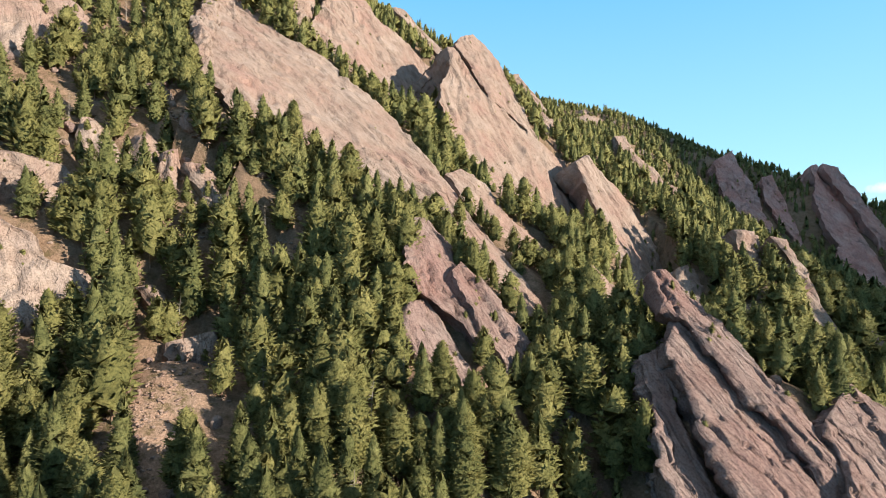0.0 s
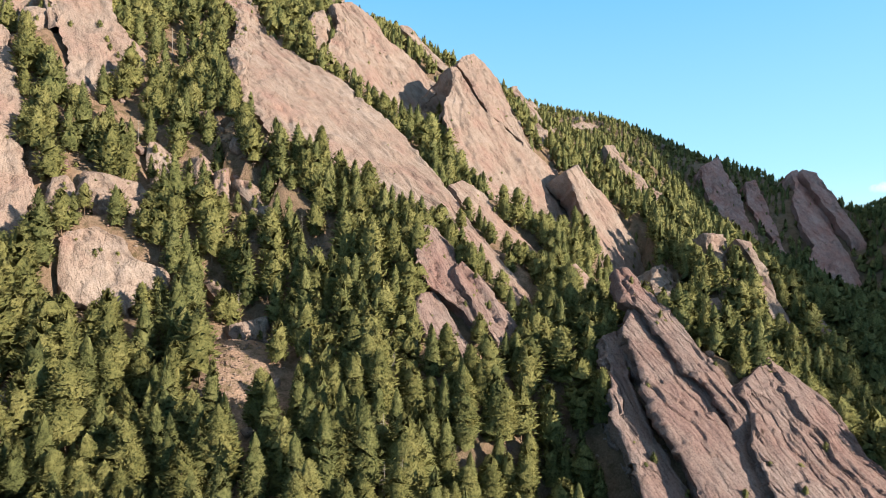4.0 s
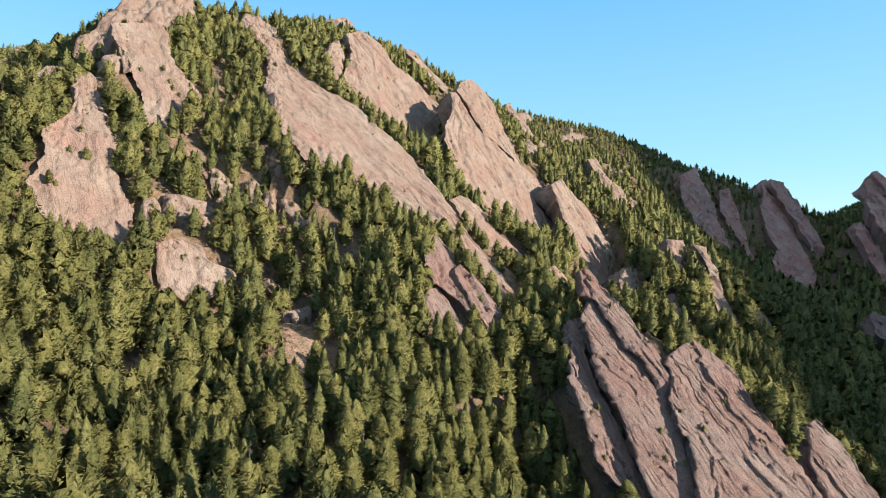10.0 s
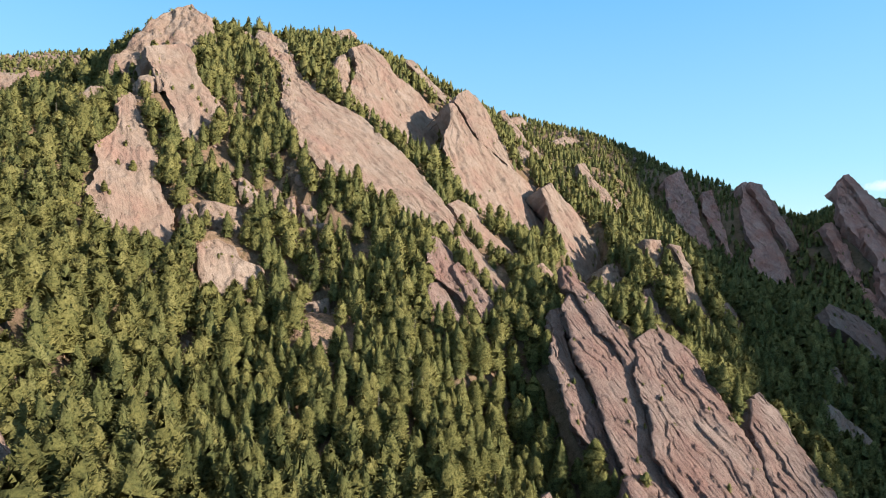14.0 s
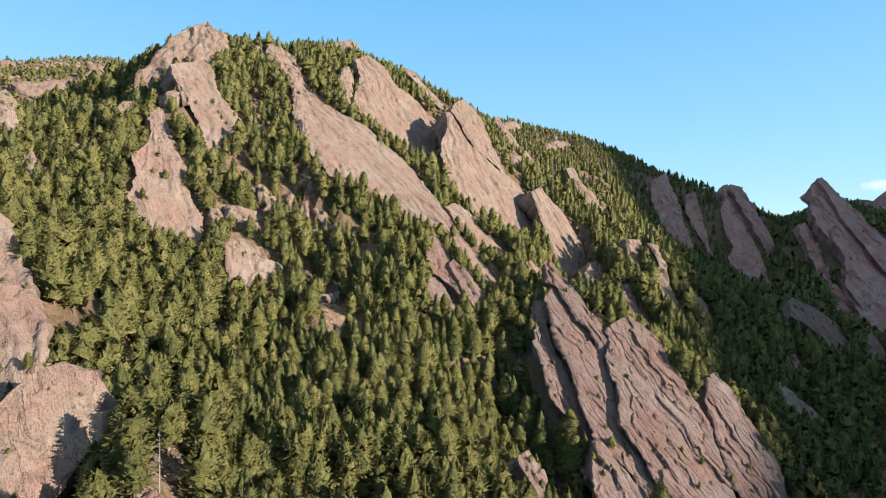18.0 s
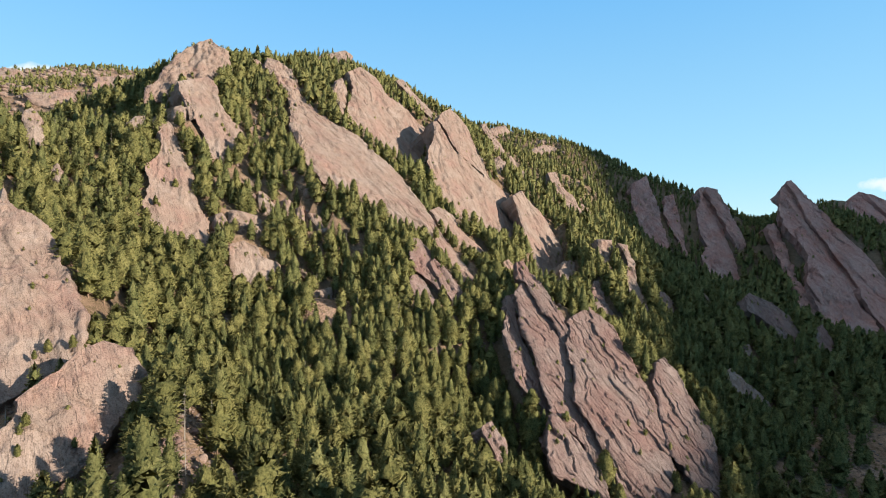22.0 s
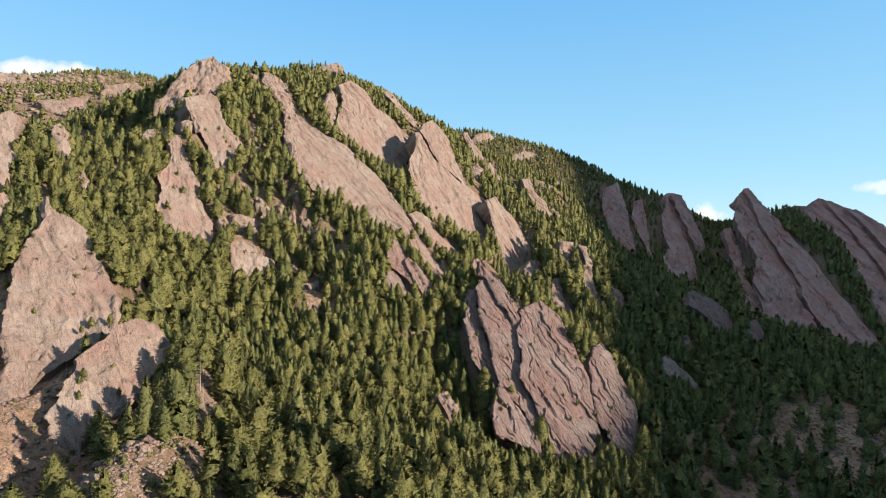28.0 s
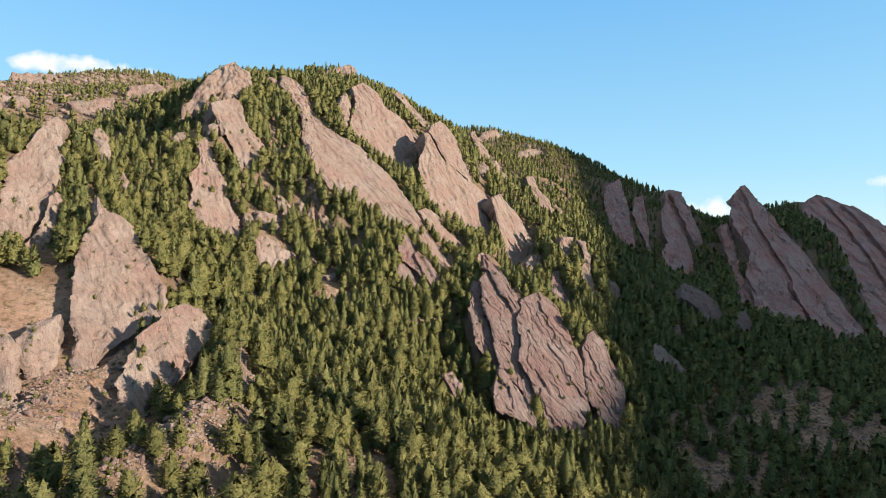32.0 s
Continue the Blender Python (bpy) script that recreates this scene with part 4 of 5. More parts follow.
rock_slab((175, 328, 170), -65, 46, 16, [(-3, 1, 4, 0), (-15, 16, 0, 17), (-23, 31, -3, 35), (-28, 44, -5, 56), (-29, 57, -10, 68)],
          'plated', ROCK_GREY, 'layered grey-pink sandstone slab with deep cracks', 1.2)
rock_slab((253, 340, 147), -65, 46, 10, [(-6, -11, 2, -14), (-14, 8, 7, 0), (-12, 19, -3, 22)],
          'smooth', ROCK, 'small pink sandstone fin between shaded pines', 1.7)
rock_slab((318, 388, 143), -65, 46, 10, [(1, -12, 10, -15), (-8, 3, 4, 4), (-14, 18, -4, 18)],
          'smooth', ROCK, 'small pink sandstone fin between shaded pines', 1.7)
rock_slab((312, 286, 102), -65, 46, 10, [(-3, -6, 7, -9), (-12, 4, 2, 5), (-11, 12, -3, 14)],
          'smooth', ROCK, 'small pink sandstone fin between shaded pines', 1.7)
rock_slab((41, 62, 98), -46, 48, 10, [(-3, -5, 7, -6), (-8, 1, 5, 7), (-6, 10, 3, 14)],
          'plated', ROCK_GREY, 'low broken sandstone ledge in the lower woods', 0.9)
rock_slab((-108, 230, 236), -57, 59, 12, [(-3, -5, 3, -8), (-5, 4, 3, 4), (-5, 13, 2, 13)],
          'block', ROCK, 'weathered pink sandstone outcrop between pines', 1.2)
rock_slab((-124, 238, 248), -57, 59, 10, [(-3, 1, 3, -2), (-4, 7, 8, 4), (-4, 13, 7, 11)],
          'block', ROCK, 'weathered pink sandstone outcrop between pines', 1.2)
rock_slab((-132, 263, 277), -57, 59, 10, [(-3, 1, 3, 0), (1, 7, 8, 5), (3, 15, 8, 15)],
          'block', ROCK, 'weathered pink sandstone outcrop between pines', 1.2)
rock_slab((-99, 229, 236), -57, 59, 10, [(-3, 0, 3, 0), (-2, 8, 12, 6), (3, 14, 12, 13)],
          'block', ROCK, 'weathered pink sandstone outcrop between pines', 1.2)
rock_slab((-82, 188, 173), -57, 59, 10, [(-6, 2, 7, -1), (-7, 8, 8, 8), (-2, 16, 9, 17)],
          'block', ROCK, 'weathered pink sandstone outcrop between pines', 1.2)
rock_slab((-103, 198, 189), -57, 59, 8, [(-2, 1, 3, 0), (0, 5, 6, 6), (4, 12, 8, 12)],
          'block', ROCK, 'weathered pink sandstone outcrop between pines', 1.2)
rock_slab((-264, 259, 326), -60, 58, 14, [(-6, 1, 5, -4), (-10, 9, 11, 7), (-5, 15, 10, 15)],
          'block', ROCK, 'weathered pink sandstone outcrop between pines', 1.2)
rock_slab((-242, 275, 336), -60, 50, 14, [(1, -1, 10, -10), (-1, 11, 15, 3), (5, 14, 13, 13)],
          'block', ROCK, 'weathered pink sandstone outcrop between pines', 1.2)
rock_slab((142, 1000, 462), -50, 48, 20, [(-16, -4, 45, -27), (-45, 21, 49, -1), (-53, 37, 39, 20)],
          'block', ROCK, 'brown sandstone crag on the skyline among trees', 2.6)
rock_slab((220, 900, 406), -50, 48, 20, [(-21, 2, 28, -16), (-49, 20, 63, -1), (-46, 33, 42, 23)],
          'block', ROCK, 'brown sandstone crag on the skyline among trees', 2.6)
rock_slab((-270, 154, 261), -50, 50, 14, [(-4, -3, 2, -12), (-5, 4, 5, -1), (-5, 12, 5, 9)],
          'block', ROCK, 'weathered pink sandstone outcrop between pines', 1.7)
rock_slab((-309, 188, 309), -50, 50, 14, [(-10, -6, 0, -15), (-9, 5, 4, 0), (-5, 14, 5, 13)],
          'block', ROCK, 'weathered pink sandstone outcrop between pines', 1.7)
rock_slab((-708, 599, 432), -60, 45, 20, [(-33, -23, 18, -32), (-26, 12, 34, 3), (-12, 39, 46, 34)],
          'block', ROCK, 'pale sandstone bluff on the far ridge among trees', 3.0)
rock_slab((-590, 628, 440), -60, 45, 20, [(-34, -3, 35, -29), (-26, 16, 48, -3), (-8, 36, 39, 23)],
          'block', ROCK, 'pale sandstone bluff on the far ridge among trees', 3.0)
rock_slab((-904, 932, 566), -60, 45, 20, [(-43, -13, 31, -29), (-46, 16, 56, -6), (-28, 39, 44, 30)],
          'block', ROCK, 'pale sandstone bluff on the far ridge among trees', 3.5)
rock_slab((-774, 1021, 600), -60, 45, 20, [(-61, 26, -30, 5), (-71, 53, -5, 33), (-57, 73, 0, 59)],
          'block', ROCK, 'pale sandstone bluff on the far ridge among trees', 3.5)
rock_slab((-535, 715, 484), -60, 45, 20, [(-30, -16, 21, -35), (-36, 12, 42, -9), (-20, 34, 30, 23)],
          'block', ROCK, 'pale sandstone bluff on the far ridge among trees', 3.0)
rock_slab((-159, 670, 514), -50, 48, 16, [(-15, -5, 32, -33), (-35, 15, 43, -17), (-34, 27, 29, 8)],
          'block', ROCK, 'brown sandstone crag on the wooded summit', 2.0)
rock_slab((-210, 508, 464), -40, 38, 18, [(-50, 128, -32, 110), (-71, 171, -56, 164), (-89, 205, -73, 202), (-103, 237, -91, 236), (-111, 262, -101, 260)],
          'block', ROCK, 'knobbly sandstone rib along the edge of the long slab', 1.3)
rock_slab((-210, 508, 464), -40, 38, 16, [(-36, 46, -14, 13), (-46, 75, 5, 22), (-48, 102, 1, 54), (-50, 126, -18, 103)],
          'block', ROCK, 'red-stained sandstone crest at the head of the long slab', 1.3)
spread_bank()
build_ground()

# ---- trees ----
def blades(base, tip, width, droop, up):
    """Two crossed tapering blades from base to tip: vertices and triangles."""
    base, tip = np.array(base), np.array(tip)
    along = tip - base
    ln = np.linalg.norm(along)
    side = np.cross(along, (0, 0, 1.0))
    side /= max(np.linalg.norm(side), 1e-6)
    m = base + along * 0.55 + np.array([0, 0, droop * ln])
    vs = [base, m + side * width, tip, m - side * width,
          m + np.array([0, 0, up * width]), m - np.array([0, 0, up * width])]
    return vs, [(0, 1, 2), (0, 2, 3), (0, 4, 2), (0, 2, 5)]


def trunk_arrays(height, radius, sides=5, lean=(0, 0), levels=(-1.5, 0.5, 1.0)):
    v, f = [], []
    for k, z in enumerate(h if h < 0 else h * height for h in levels):
        r = radius * (1 - 0.93 * max(z, 0) / height)
        for i in range(sides):
            a = 2 * math.pi * i / sides
            v.append((r * math.cos(a) + lean[0] * z, r * math.sin(a) + lean[1] * z, z))
    for k in range(len(levels) - 1):
        for i in range(sides):
            j = (i + 1) % sides
            f += [(k * sides + i, k * sides + j, (k + 1) * sides + j), (k * sides + i, (k + 1) * sides + j, (k + 1) * sides + i)]
    return np.array(v), np.array(f)


def crown_of(seed, height, spread, tiers, sides, tufts, low, profile, flare, ragged):
    """A conifer's crown: a lumpy shell of bough tiers round the stem, with ragged sprays of needles standing out of it."""
    rng = random.Random(seed)
    bow = (rng.uniform(-0.03, 0.03), rng.uniform(-0.03, 0.03))
    lop = [rng.uniform(0.80, 1.18) for k in range(35)]

    def reach_at(t, a):
        return spread * profile(t) * lop[int(a / 6.2832 * 5) % 5 + 5 * int(6.99 * min(1, max(0, t)))] + 0.10

    v, f = [], []
    for k in range(tiers):
        t0 = (k / tiers) ** 1.05
        t1 = ((k + flare) / tiers) ** 1.05
        phase = rng.uniform(0, 6.28)
        for t, share in ((t0, 1.0), (t1, 0.82)):
            for i in range(sides):
                a = (phase + 6.2832 * (i + rng.uniform(-0.28, 0.28)) / sides) % 6.2832
                r = 0.80 * reach_at(t, a) * share * rng.uniform(1 - ragged, 1 + 0.6 * ragged)
                z = height * (low + (1 - low) * t) + rng.uniform(-0.45, 0.35) * (1 - low) * height / tiers * share
                v.append((r * math.cos(a) + bow[0] * z, r * math.sin(a) + bow[1] * z, z))
    rings = 2 * tiers
    for k in range(rings - 1):
        for i in range(sides):
            j = (i + 1) % sides
            p, q = k * sides, (k + 1) * sides
            f.extend([(p + i, p + j, q + j), (p + i, q + j, q + i)])
    o = len(v)
    v.append((bow[0] * height, bow[1] * height, height * 1.02))
    f.extend((o - sides + i, o - sides + (i + 1) % sides, o) for i in range(sides))
    for k in range(tufts):
        t = ((k + rng.random()) / tufts) ** 1.15
        a = (k * 2.39996 + rng.uniform(-0.4, 0.4)) % 6.2832
        r = reach_at(t, a)
        z = height * (low + (1 - low) * t * 0.97)
        size = (0.075 * r + 0.17) * rng.uniform(0.7, 1.35) * min(1.7, (300 / tufts) ** 0.45)
        inner = rng.uniform(0.60, 0.80)
        start = np.array([math.cos(a) * r * inner + bow[0] * z, math.sin(a) * r * inner + bow[1] * z, z])
        pitch = rng.uniform(-0.2, 1.1)
        d = np.array([math.cos(a) * math.cos(pitch), math.sin(a) * math.cos(pitch), math.sin(pitch)])
        roll = rng.uniform(-1.2, 1.2)
        side = math.cos(roll) * np.array([-math.sin(a), math.cos(a), 0]) + math.sin(roll) * np.array([0, 0, 1.0])
        o = len(v)
        v.extend([start + side * size * 0.75, start + d * (0.16 * r + 1.3 * size), start - side * size * 0.75])
        f.append((o, o + 1, o + 2))
    v, f = np.array(v, float), np.array(f)
    # needles face outwards and up
    out = v * np.array([1, 1, 0])
    out = out / np.maximum(np.linalg.norm(out, axis=1, keepdims=True), 0.3) + np.array([0, 0, 0.55])
    flat = np.cross(v[f[:, 1]] - v[f[:, 0]], v[f[:, 2]] - v[f[:, 0]])
    back = (flat * out[f[:, 2]]).sum(1) < 0
    f[back] = f[back][:, ::-1]
    flat[back] *= -1
    flat /= np.maximum(np.linalg.norm(flat, axis=1, keepdims=True), 1e-9)
    mean = 0 * v
    for k in range(3):
        np.add.at(mean, f[:, k], flat)
    mean /= np.maximum(np.linalg.norm(mean, axis=1, keepdims=True), 1e-9)
    facing = out + 0.8 * mean
    return v, f, facing / np.linalg.norm(facing, axis=1, keepdims=True)


def fir_crown(seed, height, spread, tiers, sides, tufts):
    """A dense spire, widest low down."""
    return crown_of(seed, height, spread, tiers, sides, tufts, 0.05, lambda t: (1 - t) ** 0.72 * min(1, 0.62 + 2.4 * t), 0.55, 0.26)


def pine_crown(seed, height, spread, tiers, sides, tufts, low=0.16):
    """A rounded, looser crown on a bare lower stem."""
    return crown_of(seed, height, spread, tiers, sides, tufts, low, lambda t: math.sin(math.pi * min(1, 0.22 + 0.72 * t)) ** 0.8 * (1 - 0.28 * t), 0.5, 0.36)


def dead_crown(seed, height):
    rng = random.Random(seed)
    v, f = [], []
    for k in range(22):
        z = height * rng.uniform(0.3, 0.97)
        a = rng.uniform(0, 6.28)
        r = (1.1 - z / height) * 2.2 * rng.uniform(0.5, 1.2)
        b0 = np.array([0, 0, z])
        e = np.array([math.cos(a) * r, math.sin(a) * r, z + rng.uniform(-0.3, 0.4)])
        vs, fs = blades(b0, e, 0.05, 0.03, 1.0)
        o = len(v)
        v.extend(vs)
        f.extend([(x + o, y + o, w + o) for x, y, w in fs])
    return np.array(v), np.array(f)


FIRS = [(fir_crown(s, 10.6, 2.4 + 0.25 * (s % 3), 6, 9, 1050), trunk_arrays(9.8, 0.15)) for s in range(8)]
PINES = [(pine_crown(s + 50, 9.8, 2.5 + 0.3 * (s % 3), 5, 9, 1050), trunk_arrays(9.2, 0.17)) for s in range(7)]
FIRS_NEAR = [(fir_crown(s + 120, 10.6, 2.4 + 0.22 * (s % 4), 4, 6, 270), trunk_arrays(9.4, 0.15, 3, levels=(-1.5, 1.0))) for s in range(14)]
PINES_NEAR = [(pine_crown(s + 170, 9.8, 2.65 + 0.25 * (s % 4), 3, 6, 270), trunk_arrays(9.2, 0.17, 3, levels=(-1.5, 1.0))) for s in range(14)]
FIRS_MID = [(fir_crown(s + 20, 10.6, 2.45 + 0.22 * (s % 4), 3, 5, 115), trunk_arrays(9.4, 0.15, 3, levels=(-1.5, 1.0))) for s in range(16)]
PINES_MID = [(pine_crown(s + 70, 9.8, 2.7 + 0.25 * (s % 3), 3, 5, 115), trunk_arrays(9.2, 0.17, 3, levels=(-1.5, 1.0))) for s in range(14)]
FIRS_FAR = [(fir_crown(s + 40, 10.2, 2.6, 2, 5, 46), trunk_arrays(9.0, 0.18, 3, levels=(-1.5, 1.0))) for s in range(10)]
PINES_FAR = [(pine_crown(s + 90, 9.6, 3.0, 2, 5, 46), trunk_arrays(9.0, 0.18, 3, levels=(-1.5, 1.0))) for s in range(10)]


def tree_sites():
    """Where trees stand: scattered over the slopes, off the rock, thinner on scree and open ground."""
    rng = np.random.default_rng(4)
    sites = []
    for (x0, x1, y0, y1, gap) in ((-460, 620, -280, 330, 7.3), (-520, 800, 330, 640, 8.2), (-700, 850, 640, 1100, 9.6), (-1300, -380, 640, 1500, 15.0), (-1300, -520, 300, 640, 14.0)):
        gx, gy = np.meshgrid(np.arange(x0, x1, gap), np.arange(y0, y1, gap))
        x = gx.ravel() + rng.uniform(-0.46, 0.46, gx.size) * gap
        y = gy.ravel() + rng.uniform(-0.46, 0.46, gx.size) * gap
        sites.append(np.stack([x, y], 1))
    s = np.concatenate(sites)
    x, y = s[:, 0], s[:, 1]
    # the slopes that lie before the camera's way
    keep = (np.abs(x - 32) < 45 + 0.79 * (y + 395)) & (y > -250 + 0.15 * np.abs(x))
    keep &= ~((relief(x, y + 12) < relief(x, y) - 3) & (y > 600))  # the far side of the ridge is bare
    x, y = x[keep], y[keep]
    z = carved(x, y)
    p = np.stack([x, y, 0 * x], 1)
    d = 1.06 + 0.30 * fbm(p / 45, 3, 77) - smoothstep(150, 260, y) * (0.10 + 0.30 * fbm(p / 22, 2, 79))
    d = d - smoothstep(-150, -40, -y) * (0.26 + 0.36 * fbm(p / 15, 2, 78))  # the lower woods are more broken
    d = d - openness(x, y)
    ok = rng.random(len(x)) < d
    i = np.clip(((x - PX0) / CELL).astype(int), 1, PNX - 2)
    j = np.clip(((y - PY0) / CELL).astype(int), 1, PNY - 2)
    over = rock_top[j, i]
    face = face_low[j, i]
    ok &= (over < z + 1.0) & (face > 1e8)
    # thin soil at the foot of the rocks: only small trees stand there
    most = np.full(len(x), 1e9)
    fan = np.clip((x - 30) / (y + 300), -0.6, 0.6)  # the slope falls away fanwise
    for k in range(0, 15):
        aside = np.clip(i + np.round(k * fan).astype(int), 0, PNX - 1)
        most = np.minimum(most, face_low[np.minimum(j + k, PNY - 1), aside] + 6.5 + 0.3 * k * CELL)
    most = (most - z) / 10.6
    ok &= most > 0.25
    return x[ok], y[ok], z[ok], most[ok], rng


def place(arrays, at, turn, size):
    v, f = arrays[:2]
    c, s = math.cos(turn) * size, math.sin(turn) * size
    w = np.stack([v[:, 0] * c - v[:, 1] * s + at[0], v[:, 0] * s + v[:, 1] * c + at[1], v[:, 2] * size + at[2]], 1)
    if len(arrays) == 2:
        return w, f
    n = arrays[2]
    c, s = math.cos(turn), math.sin(turn)
    return w, f, np.stack([n[:, 0] * c - n[:, 1] * s, n[:, 0] * s + n[:, 1] * c, n[:, 2]], 1)


def joined(name, pieces, mat, label, category):
    vs, fs, o = [], [], 0
    for piece in pieces:
        vs.append(piece[0])
        fs.append(piece[1] + o)
        o += len(piece[0])
    facing = np.concatenate([piece[2] for piece in pieces]) if len(pieces[0]) == 3 else None
    ob = new(name, mesh_of(name, np.concatenate(vs), np.concatenate(fs), mat, facing=facing))
    return tagged(ob, label, category, kind="stuff")


def plant_forest():
    x, y, z, most, rng = tree_sites()
    pine = rng.random(len(x)) < 0.58 + 0.3 * vnoise(np.stack([x / 60, y / 60, 0 * x], 1), 3)
    size = np.clip(rng.normal(1.95, 0.45, len(x)), 0.6, 3.0) * (1 - 0.38 * smoothstep(420, 800, y)) * (1 - 0.18 * smoothstep(60, 200, -y))
    size = np.minimum(size, most * rng.uniform(0.8, 1.1, len(x)))
    turn = rng.uniform(0, 6.28, len(x))
    near = (np.abs(x + 5) < 118) & (y > 62) & (y < 190)
    order = np.argsort(np.where(near, np.abs(x) * 0.25 + y, 1e9))
    single = set(order[:min(300, int(near.sum()))].tolist())
    meshes = {}
    for kind, stock, mat in (("fir", FIRS, NEEDLES), ("pine", PINES, PINE)):
        for k, (crown, trunk) in enumerate(stock):
            meshes[kind, k] = (mesh_of("crown", crown[0], crown[1], mat, facing=crown[2]), mesh_of("trunk", *trunk, BARK))
    groups = {}
    for i in range(len(x)):
        kind = "pine" if pine[i] else "fir"
        at = (x[i], y[i], z[i])
        if i in single:
            crown, trunk = meshes[kind, i % (7 if pine[i] else 8)]
            top = new(kind + "_tree")
            top.matrix_basis = pose(*at, 0, 0, math.degrees(turn[i])) @ Matrix.Diagonal((size[i], size[i], size[i], 1))
            part("crown", crown, top)
            part("trunk", trunk, top)
            tagged(top, "open-crowned ponderosa pine with olive needles on the slope" if pine[i] else "dense conical fir tree with olive-green needles on the slope",
                   "tree", "forest trees")
            continue
        far = y[i] > 420
        stock = {("pine", False): PINES_MID, ("pine", True): PINES_FAR, ("fir", False): FIRS_MID, ("fir", True): FIRS_FAR}[kind, far]
        if (60 < y[i] < 330 and x[i] * x[i] + (y[i] + 20) ** 2 < 380 ** 2 and x[i] < 330) or (y[i] <= 60 and -190 < x[i] < 300):
            stock = PINES_NEAR if pine[i] else FIRS_NEAR
        crown, trunk = stock[i % len(stock)]
        zone = "far" if far else "near"
        groups.setdefault((kind, zone), []).append(place(crown, at, turn[i], size[i]))
        groups.setdefault(("trunk", zone), []).append(place(trunk, at, turn[i], size[i]))
    for (kind, zone), pieces in groups.items():
        if kind == "trunk":
            joined("tree_trunks", pieces, BARK, "brown conifer trunks standing close on the mountainside", "forest")
        else:
            joined(kind + "_forest", pieces, PINE if kind == "pine" else NEEDLES,
                   "dense olive-green " + ("pine" if kind == "pine" else "fir") + " forest covering the steep slopes", "forest")


plant_forest()


# ---- boulders, stones, snags and shrubs ----
def stone_arrays(seed, cuts=9, detail=2):
    """A broken block of stone: a ball pared by flat planes."""
    rng = random.Random(seed)
    bm = bmesh.new()
    bmesh.ops.create_icosphere(bm, subdivisions=detail, radius=1.0 if detail > 1 else 0.85)
    v = np.array([p.co[:] for p in bm.verts])
    f = np.array([[q.index for q in t.verts] for t in bm.faces])
    bm.free()
    for k in range(cuts):
        d = np.array([rng.gauss(0, 1), rng.gauss(0, 1), rng.gauss(0, 1)])
        d /= np.linalg.norm(d)
        c = rng.uniform(0.45, 0.8)
        over = np.maximum(v @ d - c, 0)
        v = v - over[:, None] * d
    v = v + 0.05 * np.stack([vnoise(v * 3 + k * 9, seed) for k in range(3)], 1)
    return v, f


def scatter_rocks():
    rng = np.random.default_rng(12)
    blocks = [mesh_of("boulder", *stone_arrays(s, 10, 2), ROCK if s % 2 else ROCK_GREY) for s in range(8)]
    # where loose blocks gather: centre, spread, how many, size
    heap, stock = [], [stone_arrays(s, 10, 2) for s in range(4)]
    for cx, cy, sx, sy, count, size in BLOCK_FIELDS:
        for k in range(count):
            x, y = rng.normal(cx, sx), rng.normal(cy, sy)
            z = float(carved(np.array([x]), np.array([y]))[0])
            s = size * rng.uniform(0.5, 1.5)
            if cy > 300 or cx > 200:
                heap.append(place(stock[k % 4], (x, y, z + 0.1 * s), rng.uniform(0, 6.28), s))
                continue
            ob = new("boulder", blocks[int(rng.integers(8))])
            ob.matrix_basis = pose(x, y, z + 0.1 * s, rng.uniform(-25, 25), rng.uniform(-25, 25), rng.uniform(0, 360)) @ Matrix.Diagonal((s * rng.uniform(0.9, 1.5), s, s * rng.uniform(0.7, 1.3), 1))
            tagged(ob, "pale pink sandstone boulder bedded in the slope among trees", "boulder", "loose boulders")
            v = np.array([[x, y, z + s]])
            note_rock(v)
    joined("boulder_field", heap, ROCK, "sandstone boulders strewn over the higher slopes and the valley", "boulders")
    pebbles = [stone_arrays(s + 30, 4, 1) for s in range(6)]
    pieces = []
    for cx, cy, sx, sy, count, size in STONE_FIELDS:
        x, y = rng.normal(cx, sx, count), rng.normal(cy, sy, count)
        z = carved(x, y)
        for k in range(count):
            v, f = pebbles[k % 6]
            s = size * rng.uniform(0.4, 1.5)
            pieces.append(place((v * np.array([1.3, 1, 0.7]), f), (x[k], y[k], z[k] + 0.1 * s), rng.uniform(0, 6.28), s))
    joined("scattered_stones", pieces, ROCK, "broken pale sandstone rubble lying on open ground", "rubble")


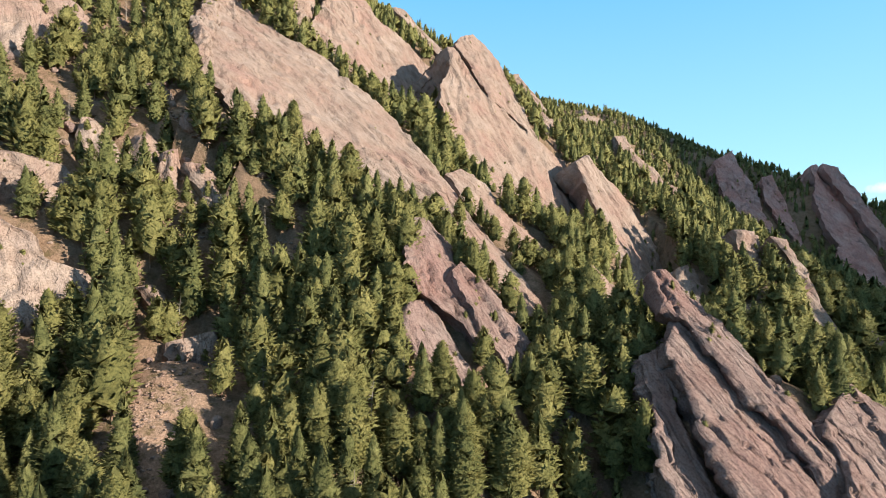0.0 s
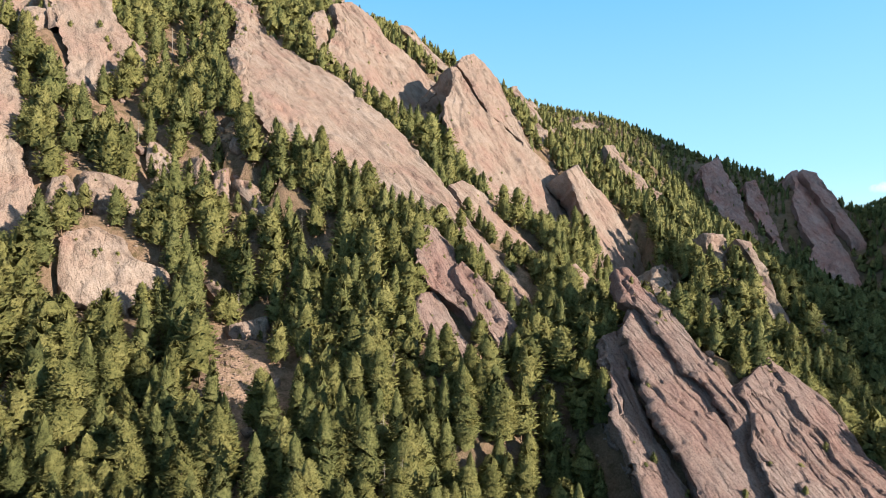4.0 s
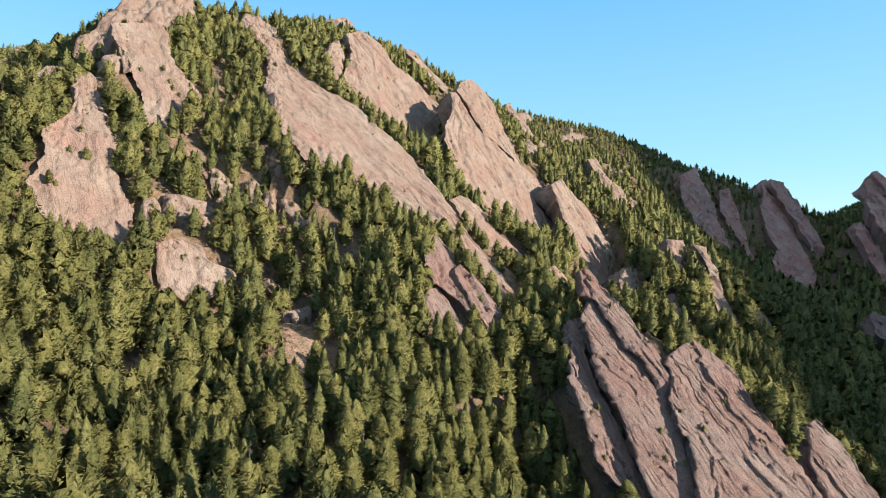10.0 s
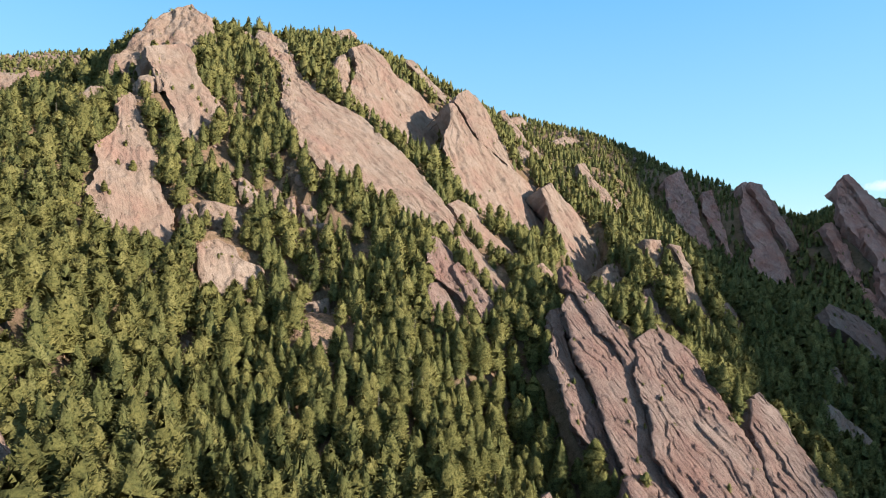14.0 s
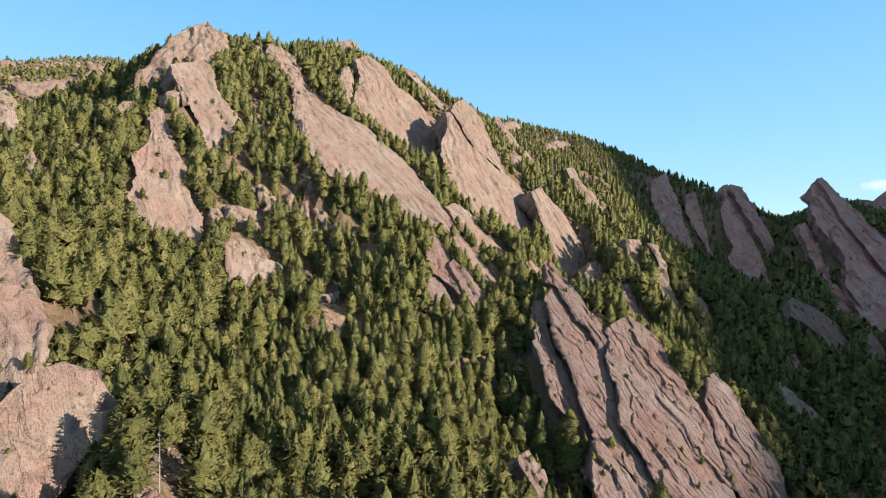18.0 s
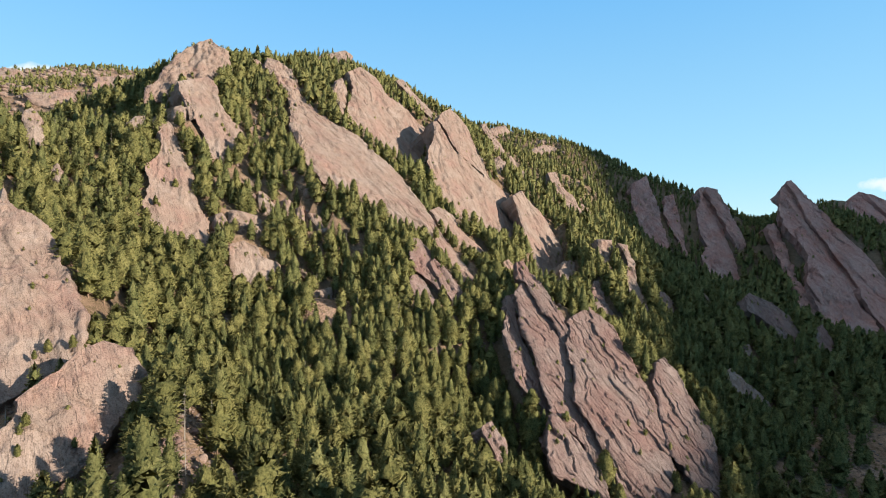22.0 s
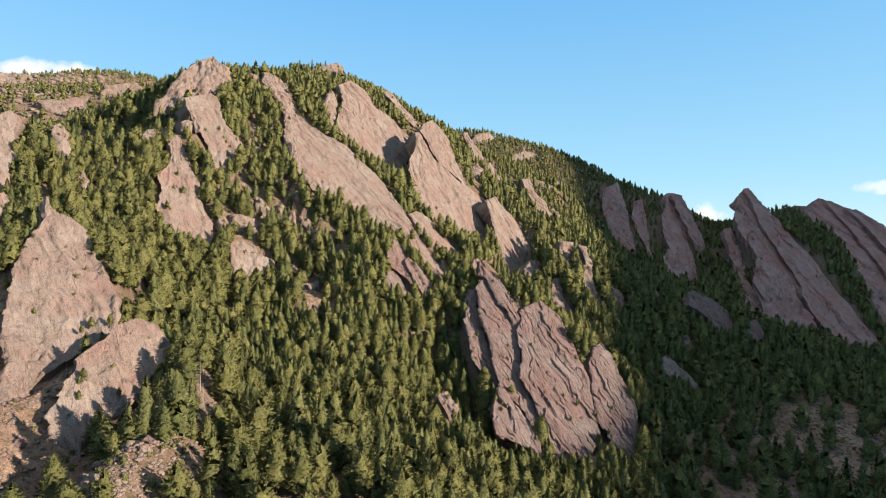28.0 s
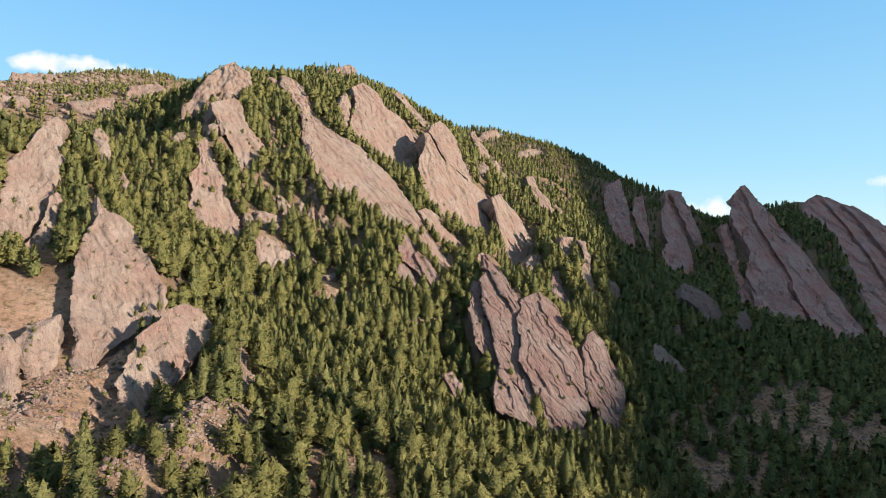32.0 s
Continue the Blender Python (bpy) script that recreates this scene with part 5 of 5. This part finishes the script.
BLOCK_FIELDS = [
    (100, 184, 6, 5, 12, 1.6), (-80, 165, 9, 25, 10, 1.8), (-175, 240, 60, 40, 20, 2.4), (-108, 243, 7, 6, 9, 3.4), (-57, 292, 5, 9, 7, 3.6), (-130, 274, 5, 6, 5, 3.6),
    (-168, 337, 8, 8, 4, 3.0), (-162, -85, 40, 40, 48, 1.9), (-84, -140, 14, 36, 62, 1.9), (340, 120, 70, 50, 18, 2.2), (20, 190, 30, 20, 8, 2.4),
    (-20, 130, 40, 40, 8, 2.0), (140, 560, 40, 60, 10, 3.2), (260, 300, 50, 60, 8, 2.6), (-300, 200, 60, 60, 12, 2.8), (60, 120, 20, 20, 8, 2.0),
    (246, 962, 30, 10, 10, 6.0), (300, 880, 50, 20, 8, 5.0), (240, 40, 40, 40, 14, 2.2), (92, 215, 10, 14, 8, 2.2), (-158, 222, 11, 10, 14, 2.6),
    (-96, 236, 10, 7, 9, 2.4), (-55, 220, 5, 9, 6, 2.2), (42, 172, 5, 10, 7, 2.4), (24, 164, 4, 7, 5, 2.2), (-176, 334, 9, 10, 8, 2.8),
    (88, 531, 10, 24, 10, 4.0), (254, 354, 12, 18, 9, 3.6), (360, 409, 25, 30, 10, 3.4), (144, 338, 10, 12, 5, 3.0), (-133, 119, 6, 6, 4, 1.8), (-29, -11, 6, 12, 6, 1.6),
    (-104, 31, 6, 10, 7, 1.8), (17, 10, 5, 9, 5, 1.6), (-88, -52, 9, 16, 14, 1.9),
    (356, 318, 20, 8, 10, 4.2), (270, 222, 8, 8, 7, 3.0), (240, 205, 40, 40, 12, 2.6),
]
STONE_FIELDS = [
    (-80, 158, 8, 26, 500, 0.55), (-160, -100, 45, 45, 2300, 1.0), (-86, -135, 18, 44, 1900, 0.95), (345, 115, 75, 50, 1200, 1.2), (-470, 470, 70, 90, 260, 3.2),
    (235, 45, 50, 40, 900, 1.1), (-170, 250, 60, 50, 400, 0.8), (-20, -115, 50, 40, 1100, 0.8), (-108, 241, 9, 9, 80, 0.8), (-60, 285, 7, 14, 80, 0.8),
    (-700, 800, 150, 130, 420, 6.0), (-560, 700, 110, 90, 260, 4.0), (-900, 1000, 160, 120, 260, 8.0),
    (-96, 236, 11, 8, 90, 0.8), (-55, 220, 6, 10, 60, 0.7), (42, 172, 6, 11, 80, 0.8), (-29, -11, 7, 13, 90, 0.6), (-104, 31, 7, 11, 90, 0.7), (17, 10, 6, 10, 60, 0.6), (-88, -55, 11, 20, 260, 0.7),
]
scatter_rocks()


def perch_trees():
    """Small pines and shrubs rooted in the joints of the slabs."""
    rng = np.random.default_rng(21)
    tree, bush = [], []
    shrubs = [pine_crown(s + 300, 1.6, 1.0, 2, 6, 14, 0.05) for s in range(4)]
    for seat in SEATS:
        for k in range(8):
            at = seat[int(rng.integers(len(seat)))]
            if rng.random() < 0.3:
                tree.append(place(PINES_MID[k % 7][0], at - np.array([0, 0, 1.2]), rng.uniform(0, 6.28), rng.uniform(0.3, 0.55)))
            else:
                bush.append(place(shrubs[k % 4], at - np.array([0, 0, 0.5]), rng.uniform(0, 6.28), rng.uniform(0.4, 1.1)))
    for cx, cy, sx, sy, count in ((-165, -85, 45, 50, 150), (-86, -130, 20, 46, 420), (345, 120, 75, 50, 420), (235, 45, 50, 40, 220), (-700, 800, 150, 130, 260), (-158, 224, 11, 10, 26), (-480, 500, 80, 90, 90)):
        x, y = rng.normal(cx, sx, count), rng.normal(cy, sy, count)
        z = carved(x, y)
        for k in range(count):
            bush.append(place(shrubs[k % 4], (x[k], y[k], z[k] - 0.2), rng.uniform(0, 6.28), rng.uniform(0.5, 1.6) * (2.2 if cx < -500 else 1)))
    joined("rock_shrubs", tree + bush, PINE, "small olive shrubs and stunted pines in rock joints and on scree", "shrubs")


perch_trees()


# where pines and bushes root on the slabs: place and height
SLAB_PINES = [(-80, 264, 249, 17), (-68, 263, 250, 19), (-43, 265, 235, 15), (-56, 405, 309, 17), (-43, 425, 311, 16), (-68, 389, 315, 9), (8, 278, 212, 13), (-1, 268, 207, 12),
              (-90, 423, 343, 13), (-205, 202, 253, 9), (-209, 177, 238, 8), (59, 364, 221, 12), (67, 347, 208, 12), (96, 343, 188, 14), (109, 344, 188, 10), (-165, -13, 158, 7),
              (-157, -8, 159, 7), (-167, -19, 156, 5), (-138, -65, 141, 6), (-156, 41, 157, 8)]
LEDGE_SHRUBS = [(94, 133, 122, 3.5), (92, 97, 93, 7), (116, 123, 111, 4), (143, 97, 84, 4), (172, 102, 78, 4.5), (152, 114, 92, 3.5), (167, 90, 69, 4), (82, 77, 85, 4),
                (166, 151, 110, 7), (151, 135, 109, 6), (157, 141, 108, 8), (91, 170, 153, 3), (100, 181, 162, 4), (-197, 26, 197, 2), (-189, 22, 190, 2.2), (-180, 24, 188, 2),
                (-183, 1, 176, 2), (-207, 31, 204, 2), (-260, 380, 404, 5), (-262, 370, 395, 5), (-197, 284, 321, 4), (-204, 289, 331, 5), (-194, 282, 316, 4), (-216, 214, 273, 4)]


def slab_plants():
    rng = np.random.default_rng(41)
    stock = [(mesh_of("crown", c[0], c[1], PINE, facing=c[2]), mesh_of("trunk", *t, BARK)) for c, t in PINES[:4]]
    bush = [pine_crown(s + 330, 9.8, 4.2, 2, 5, 90, 0.03) for s in range(4)]
    low = [(mesh_of("crown", *c[:2], PINE, facing=c[2]), mesh_of("trunk", *trunk_arrays(6.0, 0.3, 4), BARK)) for c in bush]
    for kind, sites, label, category in (("pine_tree", SLAB_PINES, "olive-green pine rooted in a joint of the sandstone", "tree"),
                                         ("rock_shrub", LEDGE_SHRUBS, "low dark-green shrub on a sandstone ledge", "shrub")):
        for k, (x, y, z, high) in enumerate(sites):
            crown, trunk = (stock if kind == "pine_tree" else low)[k % 4]
            top = new(kind)
            s = high / 9.8
            wide = s * rng.uniform(0.85, 1.2)
            top.matrix_basis = pose(x, y, z - 0.05 * high, 0, 0, rng.uniform(0, 360)) @ Matrix.Diagonal((wide, wide, s, 1))
            part("crown", crown, top)
            part("trunk", trunk, top)
            tagged(top, label, category, "plants on the rocks")


slab_plants()


def dead_trees():
    rng = np.random.default_rng(31)
    stock = [(mesh_of("trunk", *trunk_arrays(9 + s, 0.17), DEADWOOD), mesh_of("branches", *dead_crown(s, 9 + s), DEADWOOD)) for s in range(4)]
    for k in range(96):
        cx, cy, sx, sy = ((-150, 190, 70, 50), (-60, 120, 50, 50), (-230, 240, 60, 50), (-60, -60, 50, 40), (-120, 270, 60, 50), (-250, 210, 40, 30))[k % 6]
        x, y = rng.normal(cx, sx), rng.normal(cy, sy)
        z = float(carved(np.array([x]), np.array([y]))[0])
        i, j = int((x - PX0) / CELL), int((y - PY0) / CELL)
        if rock_top[j - 1:j + 2, i - 1:i + 2].max() > z + 0.5:
            continue
        trunk, limbs = stock[k % 4]
        top = new("dead_tree")
        s = rng.uniform(1.0, 1.8)
        top.matrix_basis = pose(x, y, z, rng.uniform(-4, 4), rng.uniform(-4, 4), rng.uniform(0, 360)) @ Matrix.Diagonal((s, s, s, 1))
        part("trunk", trunk, top)
        tagged(part("branches", limbs, top), kind="stuff")
        tagged(top, "bare grey dead conifer standing among living trees", "dead tree", "dead trees")


dead_trees()
